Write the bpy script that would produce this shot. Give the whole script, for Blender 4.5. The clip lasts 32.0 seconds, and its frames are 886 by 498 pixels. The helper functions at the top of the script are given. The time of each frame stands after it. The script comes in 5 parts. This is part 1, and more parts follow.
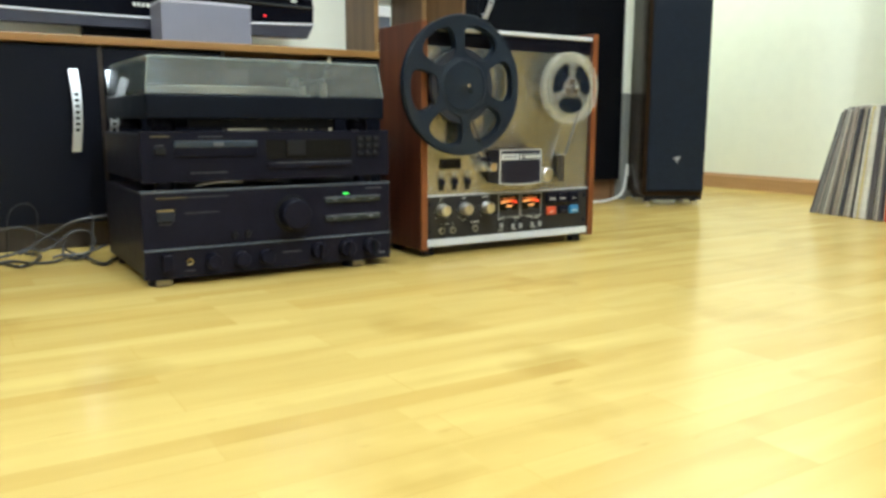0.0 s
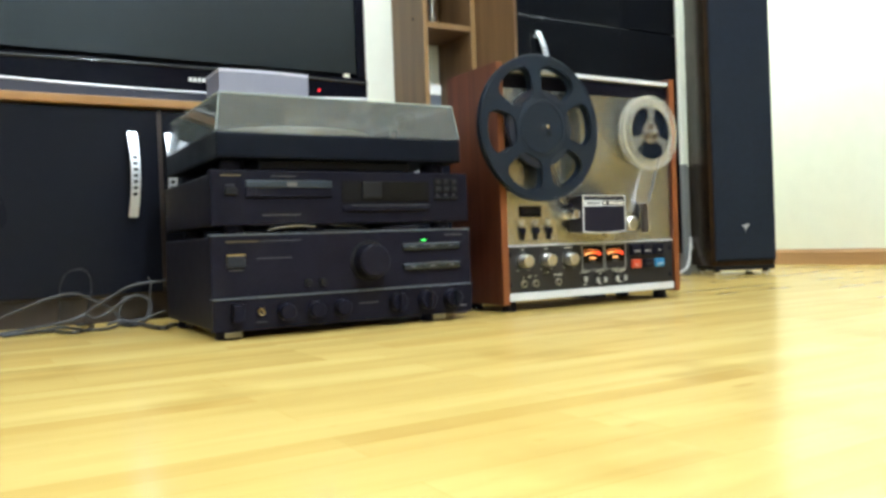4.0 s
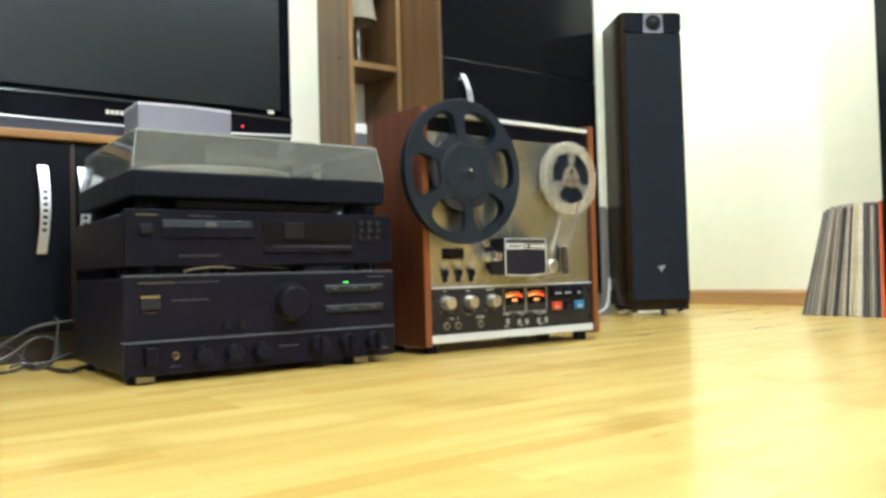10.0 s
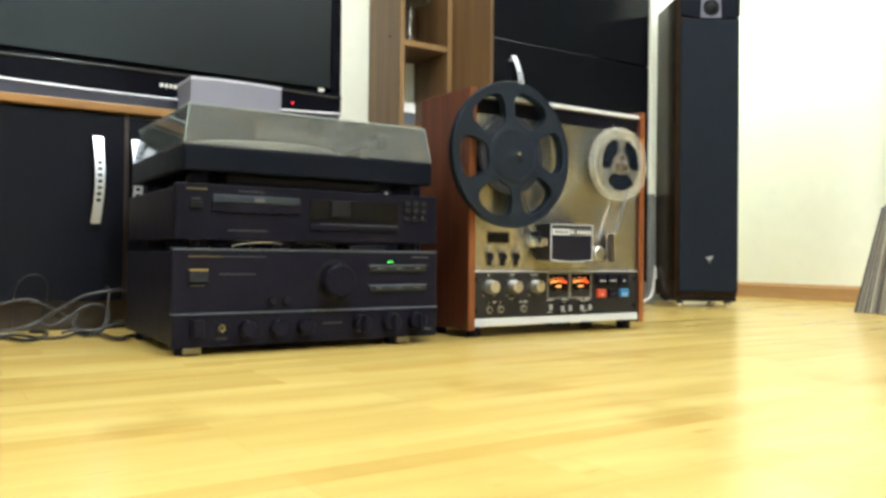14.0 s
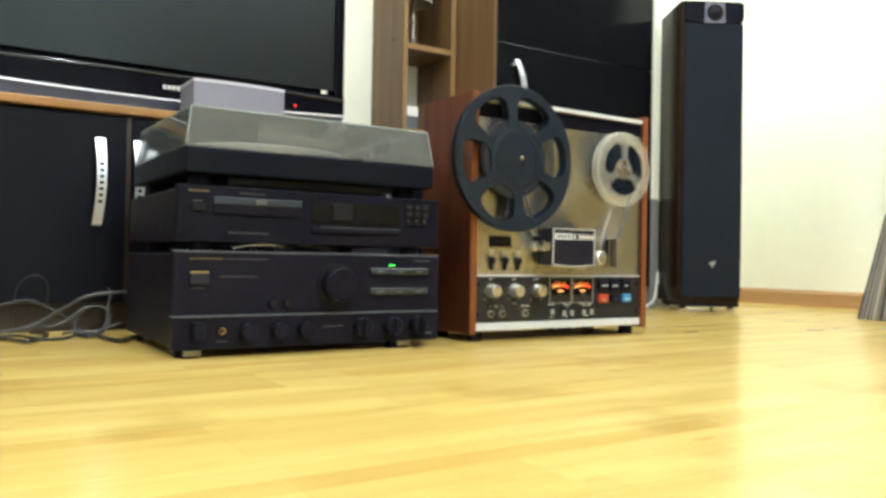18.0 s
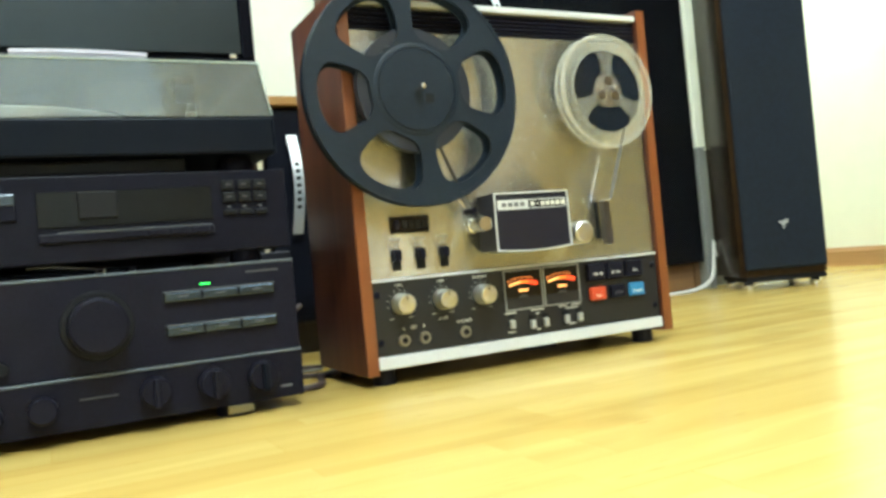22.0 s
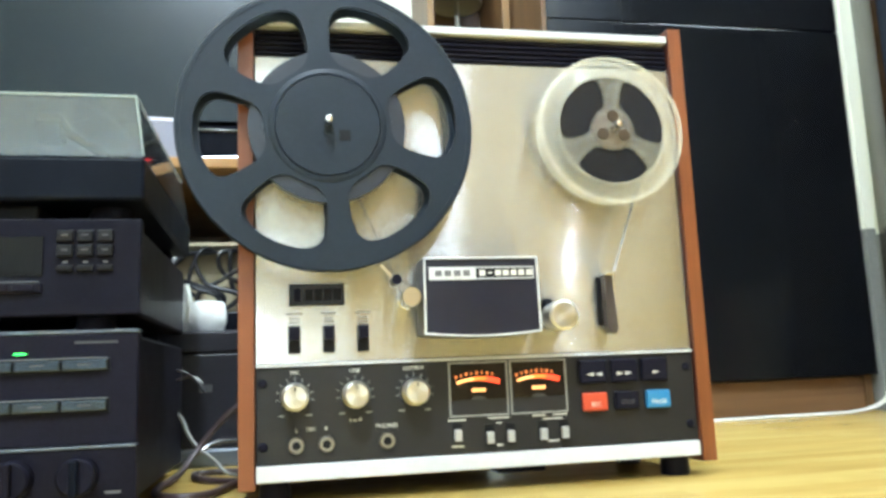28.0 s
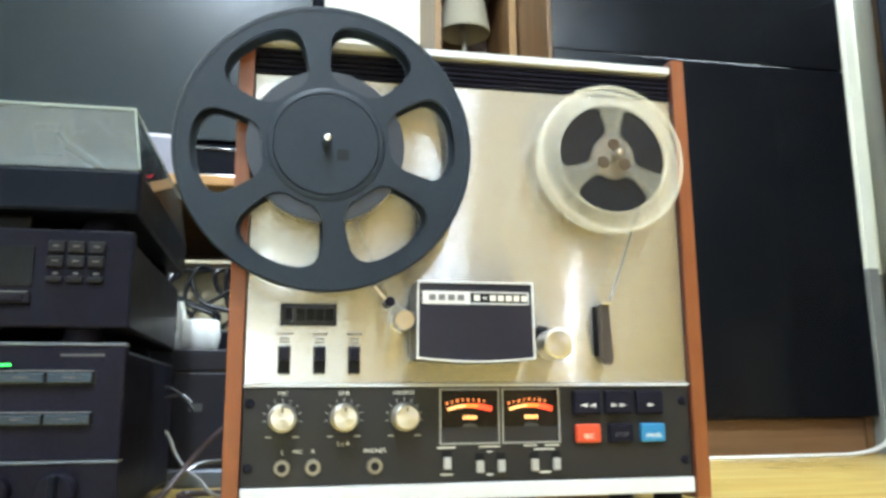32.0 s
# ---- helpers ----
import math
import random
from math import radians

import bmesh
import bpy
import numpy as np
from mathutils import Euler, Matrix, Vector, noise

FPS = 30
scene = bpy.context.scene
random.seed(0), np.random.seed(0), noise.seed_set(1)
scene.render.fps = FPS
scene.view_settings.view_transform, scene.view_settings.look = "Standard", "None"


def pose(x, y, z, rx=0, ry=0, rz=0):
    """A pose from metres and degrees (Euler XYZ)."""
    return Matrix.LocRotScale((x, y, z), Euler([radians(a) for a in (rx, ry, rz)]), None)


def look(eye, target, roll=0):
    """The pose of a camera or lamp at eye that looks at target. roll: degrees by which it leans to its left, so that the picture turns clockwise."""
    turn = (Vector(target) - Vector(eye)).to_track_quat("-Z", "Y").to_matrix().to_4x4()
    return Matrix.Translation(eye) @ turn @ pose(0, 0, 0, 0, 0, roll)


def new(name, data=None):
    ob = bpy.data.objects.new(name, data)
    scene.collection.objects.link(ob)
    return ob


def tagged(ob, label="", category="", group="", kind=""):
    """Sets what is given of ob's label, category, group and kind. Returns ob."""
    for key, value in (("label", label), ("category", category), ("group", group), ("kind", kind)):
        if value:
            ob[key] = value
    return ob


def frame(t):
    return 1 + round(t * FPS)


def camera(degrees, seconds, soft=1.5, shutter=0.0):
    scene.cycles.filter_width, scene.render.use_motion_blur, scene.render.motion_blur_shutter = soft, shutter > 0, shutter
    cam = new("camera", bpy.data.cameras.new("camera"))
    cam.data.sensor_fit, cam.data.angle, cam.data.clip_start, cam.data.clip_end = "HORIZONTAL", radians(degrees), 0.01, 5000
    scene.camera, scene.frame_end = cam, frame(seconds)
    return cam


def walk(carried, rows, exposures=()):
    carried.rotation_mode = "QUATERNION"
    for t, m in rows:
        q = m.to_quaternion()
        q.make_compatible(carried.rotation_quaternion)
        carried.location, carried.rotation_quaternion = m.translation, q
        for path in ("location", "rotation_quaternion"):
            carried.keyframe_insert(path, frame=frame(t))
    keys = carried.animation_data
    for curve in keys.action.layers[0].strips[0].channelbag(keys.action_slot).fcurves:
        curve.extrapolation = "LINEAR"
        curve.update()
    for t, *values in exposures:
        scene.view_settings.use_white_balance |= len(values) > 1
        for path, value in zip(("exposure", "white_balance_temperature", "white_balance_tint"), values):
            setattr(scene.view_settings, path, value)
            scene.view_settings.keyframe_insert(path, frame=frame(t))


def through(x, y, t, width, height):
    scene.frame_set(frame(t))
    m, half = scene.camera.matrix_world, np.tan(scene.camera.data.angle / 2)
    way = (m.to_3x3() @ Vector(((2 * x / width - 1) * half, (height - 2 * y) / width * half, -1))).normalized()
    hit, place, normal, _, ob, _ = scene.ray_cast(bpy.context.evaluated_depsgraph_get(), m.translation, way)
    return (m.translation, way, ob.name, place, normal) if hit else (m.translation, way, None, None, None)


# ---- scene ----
cam = camera(58.3, 32.0, soft=3.2)

PATH = [
    (0, (-1.018, -1.336, 0.271), (0.038, 0.332, -0.051), 0.2),
    (0.5, (-1.021, -1.333, 0.265), (0.081, 0.312, -0.015), 0.4),
    (1, (-1.025, -1.325, 0.232), (0.088, 0.318, -0.018), -0.4),
    (1.5, (-1.013, -1.274, 0.178), (0.13, 0.356, -0.013), -0.6),
    (2, (-1.017, -1.23, 0.143), (0.091, 0.428, -0.013), -1.4),
    (2.5, (-1.025, -1.206, 0.122), (0.159, 0.401, -0.003), -0.8),
    (3, (-1.05, -1.186, 0.128), (0.053, 0.482, 0.066), -2.3),
    (3.5, (-1.051, -1.184, 0.129), (-0.04, 0.542, 0.103), -2.4),
    (5.5, (-1.05, -1.184, 0.14), (0.035, 0.496, 0.167), -0.3),
    (6, (-1.05, -1.183, 0.135), (0.057, 0.483, 0.137), -1.9),
    (6.5, (-1.049, -1.188, 0.133), (0.132, 0.426, 0.129), -4.7),
    (7, (-1.054, -1.184, 0.135), (0.068, 0.471, 0.126), -3.9),
    (7.5, (-1.052, -1.188, 0.136), (0.096, 0.45, 0.141), -4.5),
    (8, (-1.053, -1.188, 0.136), (0.12, 0.432, 0.143), -4.4),
    (8.5, (-1.048, -1.19, 0.137), (0.151, 0.41, 0.142), -4.7),
    (9, (-1.045, -1.191, 0.136), (0.197, 0.377, 0.143), -4.9),
    (9.5, (-1.044, -1.19, 0.142), (0.186, 0.387, 0.17), -3.7),
    (10, (-1.047, -1.185, 0.145), (0.134, 0.427, 0.21), -1.5),
    (10.5, (-1.047, -1.184, 0.145), (0.07, 0.473, 0.208), -1.1),
    (11, (-1.048, -1.182, 0.147), (0.049, 0.49, 0.185), -0.4),
    (11.5, (-1.049, -1.182, 0.149), (0.049, 0.489, 0.183), 0.1),
    (12, (-1.047, -1.182, 0.147), (0.046, 0.492, 0.181), 0.2),
    (12.5, (-1.048, -1.179, 0.148), (0.045, 0.496, 0.178), 0.3),
    (13, (-1.048, -1.18, 0.147), (0.042, 0.497, 0.178), 0.5),
    (13.5, (-1.047, -1.179, 0.148), (0.039, 0.5, 0.173), 0.6),
    (14, (-1.048, -1.179, 0.148), (0.045, 0.495, 0.166), 0.6),
    (14.5, (-1.048, -1.178, 0.147), (0.042, 0.499, 0.164), 0.8),
    (16.5, (-1.048, -1.178, 0.147), (0.033, 0.505, 0.161), 0.6),
    (17, (-1.048, -1.176, 0.147), (0.031, 0.508, 0.155), 0.8),
    (17.5, (-1.047, -1.179, 0.147), (0.027, 0.508, 0.153), 0.9),
    (18, (-1.045, -1.176, 0.149), (0.043, 0.501, 0.175), 1.0),
    (18.5, (-1.037, -1.176, 0.156), (0.066, 0.491, 0.214), 0.5),
    (19, (-1.019, -1.166, 0.157), (0.095, 0.495, 0.168), -0.4),
    (19.5, (-0.99, -1.142, 0.153), (0.167, 0.49, 0.152), -1.9),
    (20, (-0.933, -1.1, 0.155), (0.25, 0.513, 0.145), -3.2),
    (20.5, (-0.848, -1.038, 0.142), (0.283, 0.612, 0.129), -2.8),
    (21, (-0.742, -0.955, 0.139), (0.347, 0.723, 0.154), -4.4),
    (21.5, (-0.646, -0.896, 0.144), (0.372, 0.826, 0.175), -3.9),
    (22, (-0.545, -0.843, 0.141), (0.364, 0.939, 0.163), -5.3),
    (22.5, (-0.44, -0.773, 0.143), (0.352, 1.062, 0.21), -6.7),
    (23, (-0.34, -0.74, 0.136), (0.361, 1.132, 0.194), -3.5),
    (23.5, (-0.28, -0.704, 0.169), (0.343, 1.195, 0.213), -1.7),
    (24, (-0.253, -0.697, 0.16), (0.323, 1.218, 0.169), -1.5),
    (24.5, (-0.264, -0.684, 0.164), (0.414, 1.196, 0.233), -0.6),
    (25, (-0.246, -0.699, 0.159), (0.382, 1.195, 0.286), 0.0),
    (25.5, (-0.222, -0.699, 0.164), (0.262, 1.239, 0.266), -0.9),
    (27.5, (-0.18, -0.732, 0.123), (0.17, 1.219, 0.389), 0.0),
    (28, (-0.185, -0.732, 0.11), (0.208, 1.206, 0.414), -2.3),
    (28.5, (-0.18, -0.729, 0.118), (0.233, 1.212, 0.36), -1.1),
    (29, (-0.181, -0.727, 0.117), (0.197, 1.223, 0.353), -0.6),
    (29.5, (-0.178, -0.726, 0.121), (0.183, 1.224, 0.377), -0.9),
    (30, (-0.18, -0.727, 0.114), (0.181, 1.216, 0.425), -1.6),
    (30.5, (-0.175, -0.726, 0.115), (0.196, 1.219, 0.398), -0.7),
    (31, (-0.176, -0.725, 0.111), (0.202, 1.217, 0.401), 0.1),
    (31.5, (-0.172, -0.725, 0.113), (0.201, 1.212, 0.446), -0.1),
    (32, (-0.176, -0.725, 0.107), (0.207, 1.202, 0.481), -0.4),
]
walk(cam, [(t, look(eye, target, roll)) for t, eye, target, roll in PATH], [(0, 0.34, 6050, 4), (1.5, 0.52, 5800, 7), (3, 0.63, 5800, 7), (6, 0.64, 6250, 7), (9, 0.67, 6150, 9), (11, 0.61, 6450, 7), (18, 0.61, 6450, 7), (19.5, 0.62, 6300, 4), (22, 0.82, 6150, -4), (23, 0.84, 6050, -9), (24, 0.78, 5950, -6), (25, 0.90, 5900, -1), (28, 1.10, 5750, 4), (32, 1.08, 5800, 6)])


# ---------------------------------------------------------------- light
world = bpy.data.worlds.new("world")
scene.world = world
world.use_nodes = True
world.node_tree.nodes["Background"].inputs[0].default_value = (0.9, 0.95, 1.0, 1)
world.node_tree.nodes["Background"].inputs[1].default_value = 0.05


def bulb(x, y, z, watts, radius, colour):
    data = bpy.data.lights.new("unseen_bulb", "POINT")
    data.energy, data.shadow_soft_size, data.color = watts, radius, colour
    ob = new("unseen_bulb", data)
    ob.location = (x, y, z)
    return ob


WARM = (0.91, 0.98, 1.04)
COOL = (0.84, 0.97, 1.14)
bulb(1.29, -2.45, 2.30, 12, 0.010, WARM)
bulb(0.585, -2.45, 2.35, 15, 0.15, COOL)
# added bulb, no fitting known here; brightens the floor and wall at right
bulb(1.40, 0.26, 2.18, 46, 0.24, WARM)
bulb(-0.46, -1.50, 2.38, 102, 0.07, WARM)
bulb(-1.75, 0.20, 2.30, 38, 0.28, WARM)


# ---------------------------------------------------------------- materials
def nodes_of(name):
    m = bpy.data.materials.new(name)
    m.use_nodes = True
    nt = m.node_tree
    return m, nt.nodes, nt.links, nt.nodes["Principled BSDF"]


def ramp(n, a, b, lo=0.3, hi=0.7):
    r = n.new("ShaderNodeValToRGB")
    r.color_ramp.elements[0].position, r.color_ramp.elements[1].position = lo, hi
    r.color_ramp.elements[0].color, r.color_ramp.elements[1].color = (*a, 1), (*b, 1)
    return r


def shade(c, k):
    return tuple(min(1.0, v * k) for v in c)


def paint(name, colour, rough=0.5, metal=0.0, grain=60.0, depth=0.0, vary=0.12, coat=0.0, spec=0.5):
    """A surface with blotches at two scales, uneven gloss and a fine relief."""
    m, n, l, p = nodes_of(name)
    co = n.new("ShaderNodeTexCoord")
    big, fine = n.new("ShaderNodeTexNoise"), n.new("ShaderNodeTexNoise")
    big.inputs["Scale"].default_value, fine.inputs["Scale"].default_value = grain * 0.08, grain
    big.inputs["Detail"].default_value, fine.inputs["Detail"].default_value = 3, 5
    for t in (big, fine):
        l.new(co.outputs["Object"], t.inputs["Vector"])
    mix = n.new("ShaderNodeMath")
    mix.operation = "ADD"
    half = n.new("ShaderNodeMath")
    half.operation = "MULTIPLY"
    half.inputs[1].default_value = 0.5
    l.new(big.outputs["Fac"], mix.inputs[0])
    l.new(fine.outputs["Fac"], mix.inputs[1])
    l.new(mix.outputs[0], half.inputs[0])
    r = ramp(n, shade(colour, 1 - vary), shade(colour, 1 + vary), 0.35, 0.65)
    l.new(half.outputs[0], r.inputs[0])
    l.new(r.outputs[0], p.inputs["Base Color"])
    rr = n.new("ShaderNodeMapRange")
    rr.inputs["To Min"].default_value, rr.inputs["To Max"].default_value = rough * 0.85, min(1, rough * 1.15)
    l.new(big.outputs["Fac"], rr.inputs["Value"])
    l.new(rr.outputs[0], p.inputs["Roughness"])
    p.inputs["Metallic"].default_value = metal
    p.inputs["Coat Weight"].default_value = coat
    p.inputs["Coat Roughness"].default_value = 0.08
    p.inputs["Specular IOR Level"].default_value = spec
    if depth:
        b = n.new("ShaderNodeBump")
        b.inputs["Strength"].default_value, b.inputs["Distance"].default_value = 0.4, depth
        l.new(fine.outputs["Fac"], b.inputs["Height"])
        l.new(b.outputs[0], p.inputs["Normal"])
    return m


def wood(name, a, b, along="X", rough=0.4, scale=1.0, coat=0.0):
    """Long-grained veneer: stretched noise bent by a second, larger one."""
    m, n, l, p = nodes_of(name)
    co, mp = n.new("ShaderNodeTexCoord"), n.new("ShaderNodeMapping")
    stretch = {"X": (1.2, 26, 26), "Y": (26, 1.2, 26), "Z": (26, 26, 1.2)}[along]
    mp.inputs["Scale"].default_value = tuple(v * scale for v in stretch)
    info = n.new("ShaderNodeObjectInfo")
    add = n.new("ShaderNodeVectorMath")
    add.operation = "MULTIPLY_ADD"
    add.inputs[1].default_value = (7, 7, 7)
    l.new(info.outputs["Random"], add.inputs[0])
    l.new(co.outputs["Object"], add.inputs[2])
    l.new(add.outputs[0], mp.inputs["Vector"])
    t = n.new("ShaderNodeTexNoise")
    t.inputs["Scale"].default_value, t.inputs["Detail"].default_value = 1.0, 7
    t.inputs["Roughness"].default_value, t.inputs["Distortion"].default_value = 0.6, 0.6
    l.new(mp.outputs[0], t.inputs["Vector"])
    big = n.new("ShaderNodeTexNoise")
    big.inputs["Scale"].default_value = 3.0
    l.new(co.outputs["Object"], big.inputs["Vector"])
    r = ramp(n, a, b, 0.32, 0.68)
    l.new(t.outputs["Fac"], r.inputs[0])
    mx = n.new("ShaderNodeMixRGB")
    mx.blend_type = "MULTIPLY"
    mx.inputs[0].default_value = 0.35
    r2 = ramp(n, (0.7, 0.7, 0.7), (1, 1, 1), 0.3, 0.7)
    l.new(big.outputs["Fac"], r2.inputs[0])
    l.new(r.outputs[0], mx.inputs[1])
    l.new(r2.outputs[0], mx.inputs[2])
    l.new(mx.outputs[0], p.inputs["Base Color"])
    p.inputs["Roughness"].default_value = rough
    p.inputs["Coat Weight"].default_value = coat
    bp = n.new("ShaderNodeBump")
    bp.inputs["Strength"].default_value, bp.inputs["Distance"].default_value = 0.25, 0.0006
    l.new(t.outputs["Fac"], bp.inputs["Height"])
    l.new(bp.outputs[0], p.inputs["Normal"])
    return m


def brushed(name, colour):
    """Aluminium brushed from side to side: highlights stretch upright, a sharp lobe over a soft one."""
    m, n, l, p = nodes_of(name)
    co, mp, t = n.new("ShaderNodeTexCoord"), n.new("ShaderNodeMapping"), n.new("ShaderNodeTexNoise")
    mp.inputs["Scale"].default_value = (3, 3, 900)
    t.inputs["Scale"].default_value, t.inputs["Detail"].default_value = 1.0, 3
    l.new(co.outputs["Object"], mp.inputs["Vector"])
    l.new(mp.outputs[0], t.inputs["Vector"])
    r = ramp(n, shade(colour, 0.93), shade(colour, 1.04))
    l.new(t.outputs["Fac"], r.inputs[0])
    tan = n.new("ShaderNodeTangent")
    tan.direction_type, tan.uv_map = "UV_MAP", "brushing"
    sharp = n.new("ShaderNodeBsdfPrincipled")
    for q, rough, aniso in ((p, 0.52, 0.5), (sharp, 0.085, 1.0)):
        l.new(r.outputs[0], q.inputs["Base Color"])
        l.new(tan.outputs[0], q.inputs["Tangent"])
        q.inputs["Metallic"].default_value, q.inputs["Roughness"].default_value = 1.0, rough
        q.inputs["Anisotropic"].default_value = aniso
    # hair-fine grooves tip the surface up and down, never sideways
    big, groove, split = n.new("ShaderNodeVectorMath"), n.new("ShaderNodeTexWhiteNoise"), n.new("ShaderNodeSeparateColor")
    big.operation = "SCALE"
    big.inputs["Scale"].default_value = 20000
    l.new(co.outputs["Object"], big.inputs[0])
    l.new(big.outputs[0], groove.inputs["Vector"])
    l.new(groove.outputs["Color"], split.inputs[0])
    sums = [n.new("ShaderNodeMath"), n.new("ShaderNodeMath")]
    l.new(split.outputs[0], sums[0].inputs[0])
    l.new(split.outputs[1], sums[0].inputs[1])
    l.new(sums[0].outputs[0], sums[1].inputs[0])
    l.new(split.outputs[2], sums[1].inputs[1])
    tip = n.new("ShaderNodeMapRange")
    tip.inputs["From Min"].default_value, tip.inputs["From Max"].default_value = 0.0, 3.0
    tip.inputs["To Min"].default_value, tip.inputs["To Max"].default_value = -1.25, 1.25
    l.new(sums[1].outputs[0], tip.inputs["Value"])
    up, geo, add = n.new("ShaderNodeCombineXYZ"), n.new("ShaderNodeNewGeometry"), n.new("ShaderNodeVectorMath")
    l.new(tip.outputs[0], up.inputs[2])
    l.new(geo.outputs["Normal"], add.inputs[0])
    l.new(up.outputs[0], add.inputs[1])
    unit = n.new("ShaderNodeVectorMath")
    unit.operation = "NORMALIZE"
    l.new(add.outputs[0], unit.inputs[0])
    l.new(unit.outputs[0], sharp.inputs["Normal"])
    mx = n.new("ShaderNodeMixShader")
    mx.inputs[0].default_value = 0.86
    l.new(p.outputs[0], mx.inputs[1])
    l.new(sharp.outputs[0], mx.inputs[2])
    l.new(mx.outputs[0], n["Material Output"].inputs["Surface"])
    return m


def clear(name, colour, rough=0.03, ior=1.45, body=0.25, spec=0.5):
    """Clear plastic, a little hazy: part glass sheet, part tinted surface."""
    m, n, l, p = nodes_of(name)
    p.inputs["Base Color"].default_value = (*colour, 1)
    p.inputs["Roughness"].default_value = rough
    p.inputs["IOR"].default_value = ior
    p.inputs["Specular IOR Level"].default_value = spec
    tr = n.new("ShaderNodeBsdfTransparent")
    mx = n.new("ShaderNodeMixShader")
    haze = n.new("ShaderNodeTexNoise")
    haze.inputs["Scale"].default_value = 9
    mr = n.new("ShaderNodeMapRange")
    mr.inputs["To Min"].default_value, mr.inputs["To Max"].default_value = body * 0.8, body * 1.2
    l.new(haze.outputs["Fac"], mr.inputs["Value"])
    l.new(mr.outputs[0], mx.inputs[0])
    l.new(tr.outputs[0], mx.inputs[1])
    l.new(p.outputs[0], mx.inputs[2])
    l.new(mx.outputs[0], n["Material Output"].inputs["Surface"])
    return m


def turned(name, colour, rough=0.30):
    """Metal turned on a lathe: the sheen fans out from the middle."""
    m, n, l, p = nodes_of(name)
    tan = n.new("ShaderNodeTangent")
    tan.direction_type, tan.axis = "RADIAL", "Y"
    l.new(tan.outputs[0], p.inputs["Tangent"])
    p.inputs["Base Color"].default_value = (*colour, 1)
    p.inputs["Metallic"].default_value, p.inputs["Roughness"].default_value = 1.0, rough
    p.inputs["Anisotropic"].default_value = 0.85
    return m


def acrylic(name, colour, rough, haze, through=0.0):
    """A clear sheet with a thin haze of dust, which lets some light through, and its own mirror gloss."""
    m, n, l, p = nodes_of(name)
    p.inputs["Base Color"].default_value = (*colour, 1)
    p.inputs["Roughness"].default_value = 0.6
    p.inputs["Specular IOR Level"].default_value = 0.0
    tr, dusty, dust = n.new("ShaderNodeBsdfTransparent"), n.new("ShaderNodeMixShader"), n.new("ShaderNodeTexNoise")
    dust.inputs["Scale"].default_value, dust.inputs["Detail"].default_value = 14, 6
    mr = n.new("ShaderNodeMapRange")
    mr.inputs["To Min"].default_value, mr.inputs["To Max"].default_value = haze * 0.6, haze * 1.4
    l.new(dust.outputs["Fac"], mr.inputs["Value"])
    l.new(mr.outputs[0], dusty.inputs[0])
    l.new(tr.outputs[0], dusty.inputs[1])
    soft, film = n.new("ShaderNodeBsdfTranslucent"), n.new("ShaderNodeMixShader")
    soft.inputs["Color"].default_value = (*colour, 1)
    film.inputs[0].default_value = through
    l.new(p.outputs[0], film.inputs[1])
    l.new(soft.outputs[0], film.inputs[2])
    l.new(film.outputs[0], dusty.inputs[2])
    gloss, fres, sheet = n.new("ShaderNodeBsdfGlossy"), n.new("ShaderNodeFresnel"), n.new("ShaderNodeMixShader")
    gloss.inputs["Roughness"].default_value = rough
    fres.inputs["IOR"].default_value = 1.49
    l.new(fres.outputs[0], sheet.inputs[0])
    l.new(dusty.outputs[0], sheet.inputs[1])
    l.new(gloss.outputs[0], sheet.inputs[2])
    l.new(sheet.outputs[0], n["Material Output"].inputs["Surface"])
    return m


def glow(name, colour, strength):
    m, n, l, p = nodes_of(name)
    p.inputs["Base Color"].default_value = (*colour, 1)
    p.inputs["Emission Color"].default_value = (*colour, 1)
    p.inputs["Emission Strength"].default_value = strength
    return m


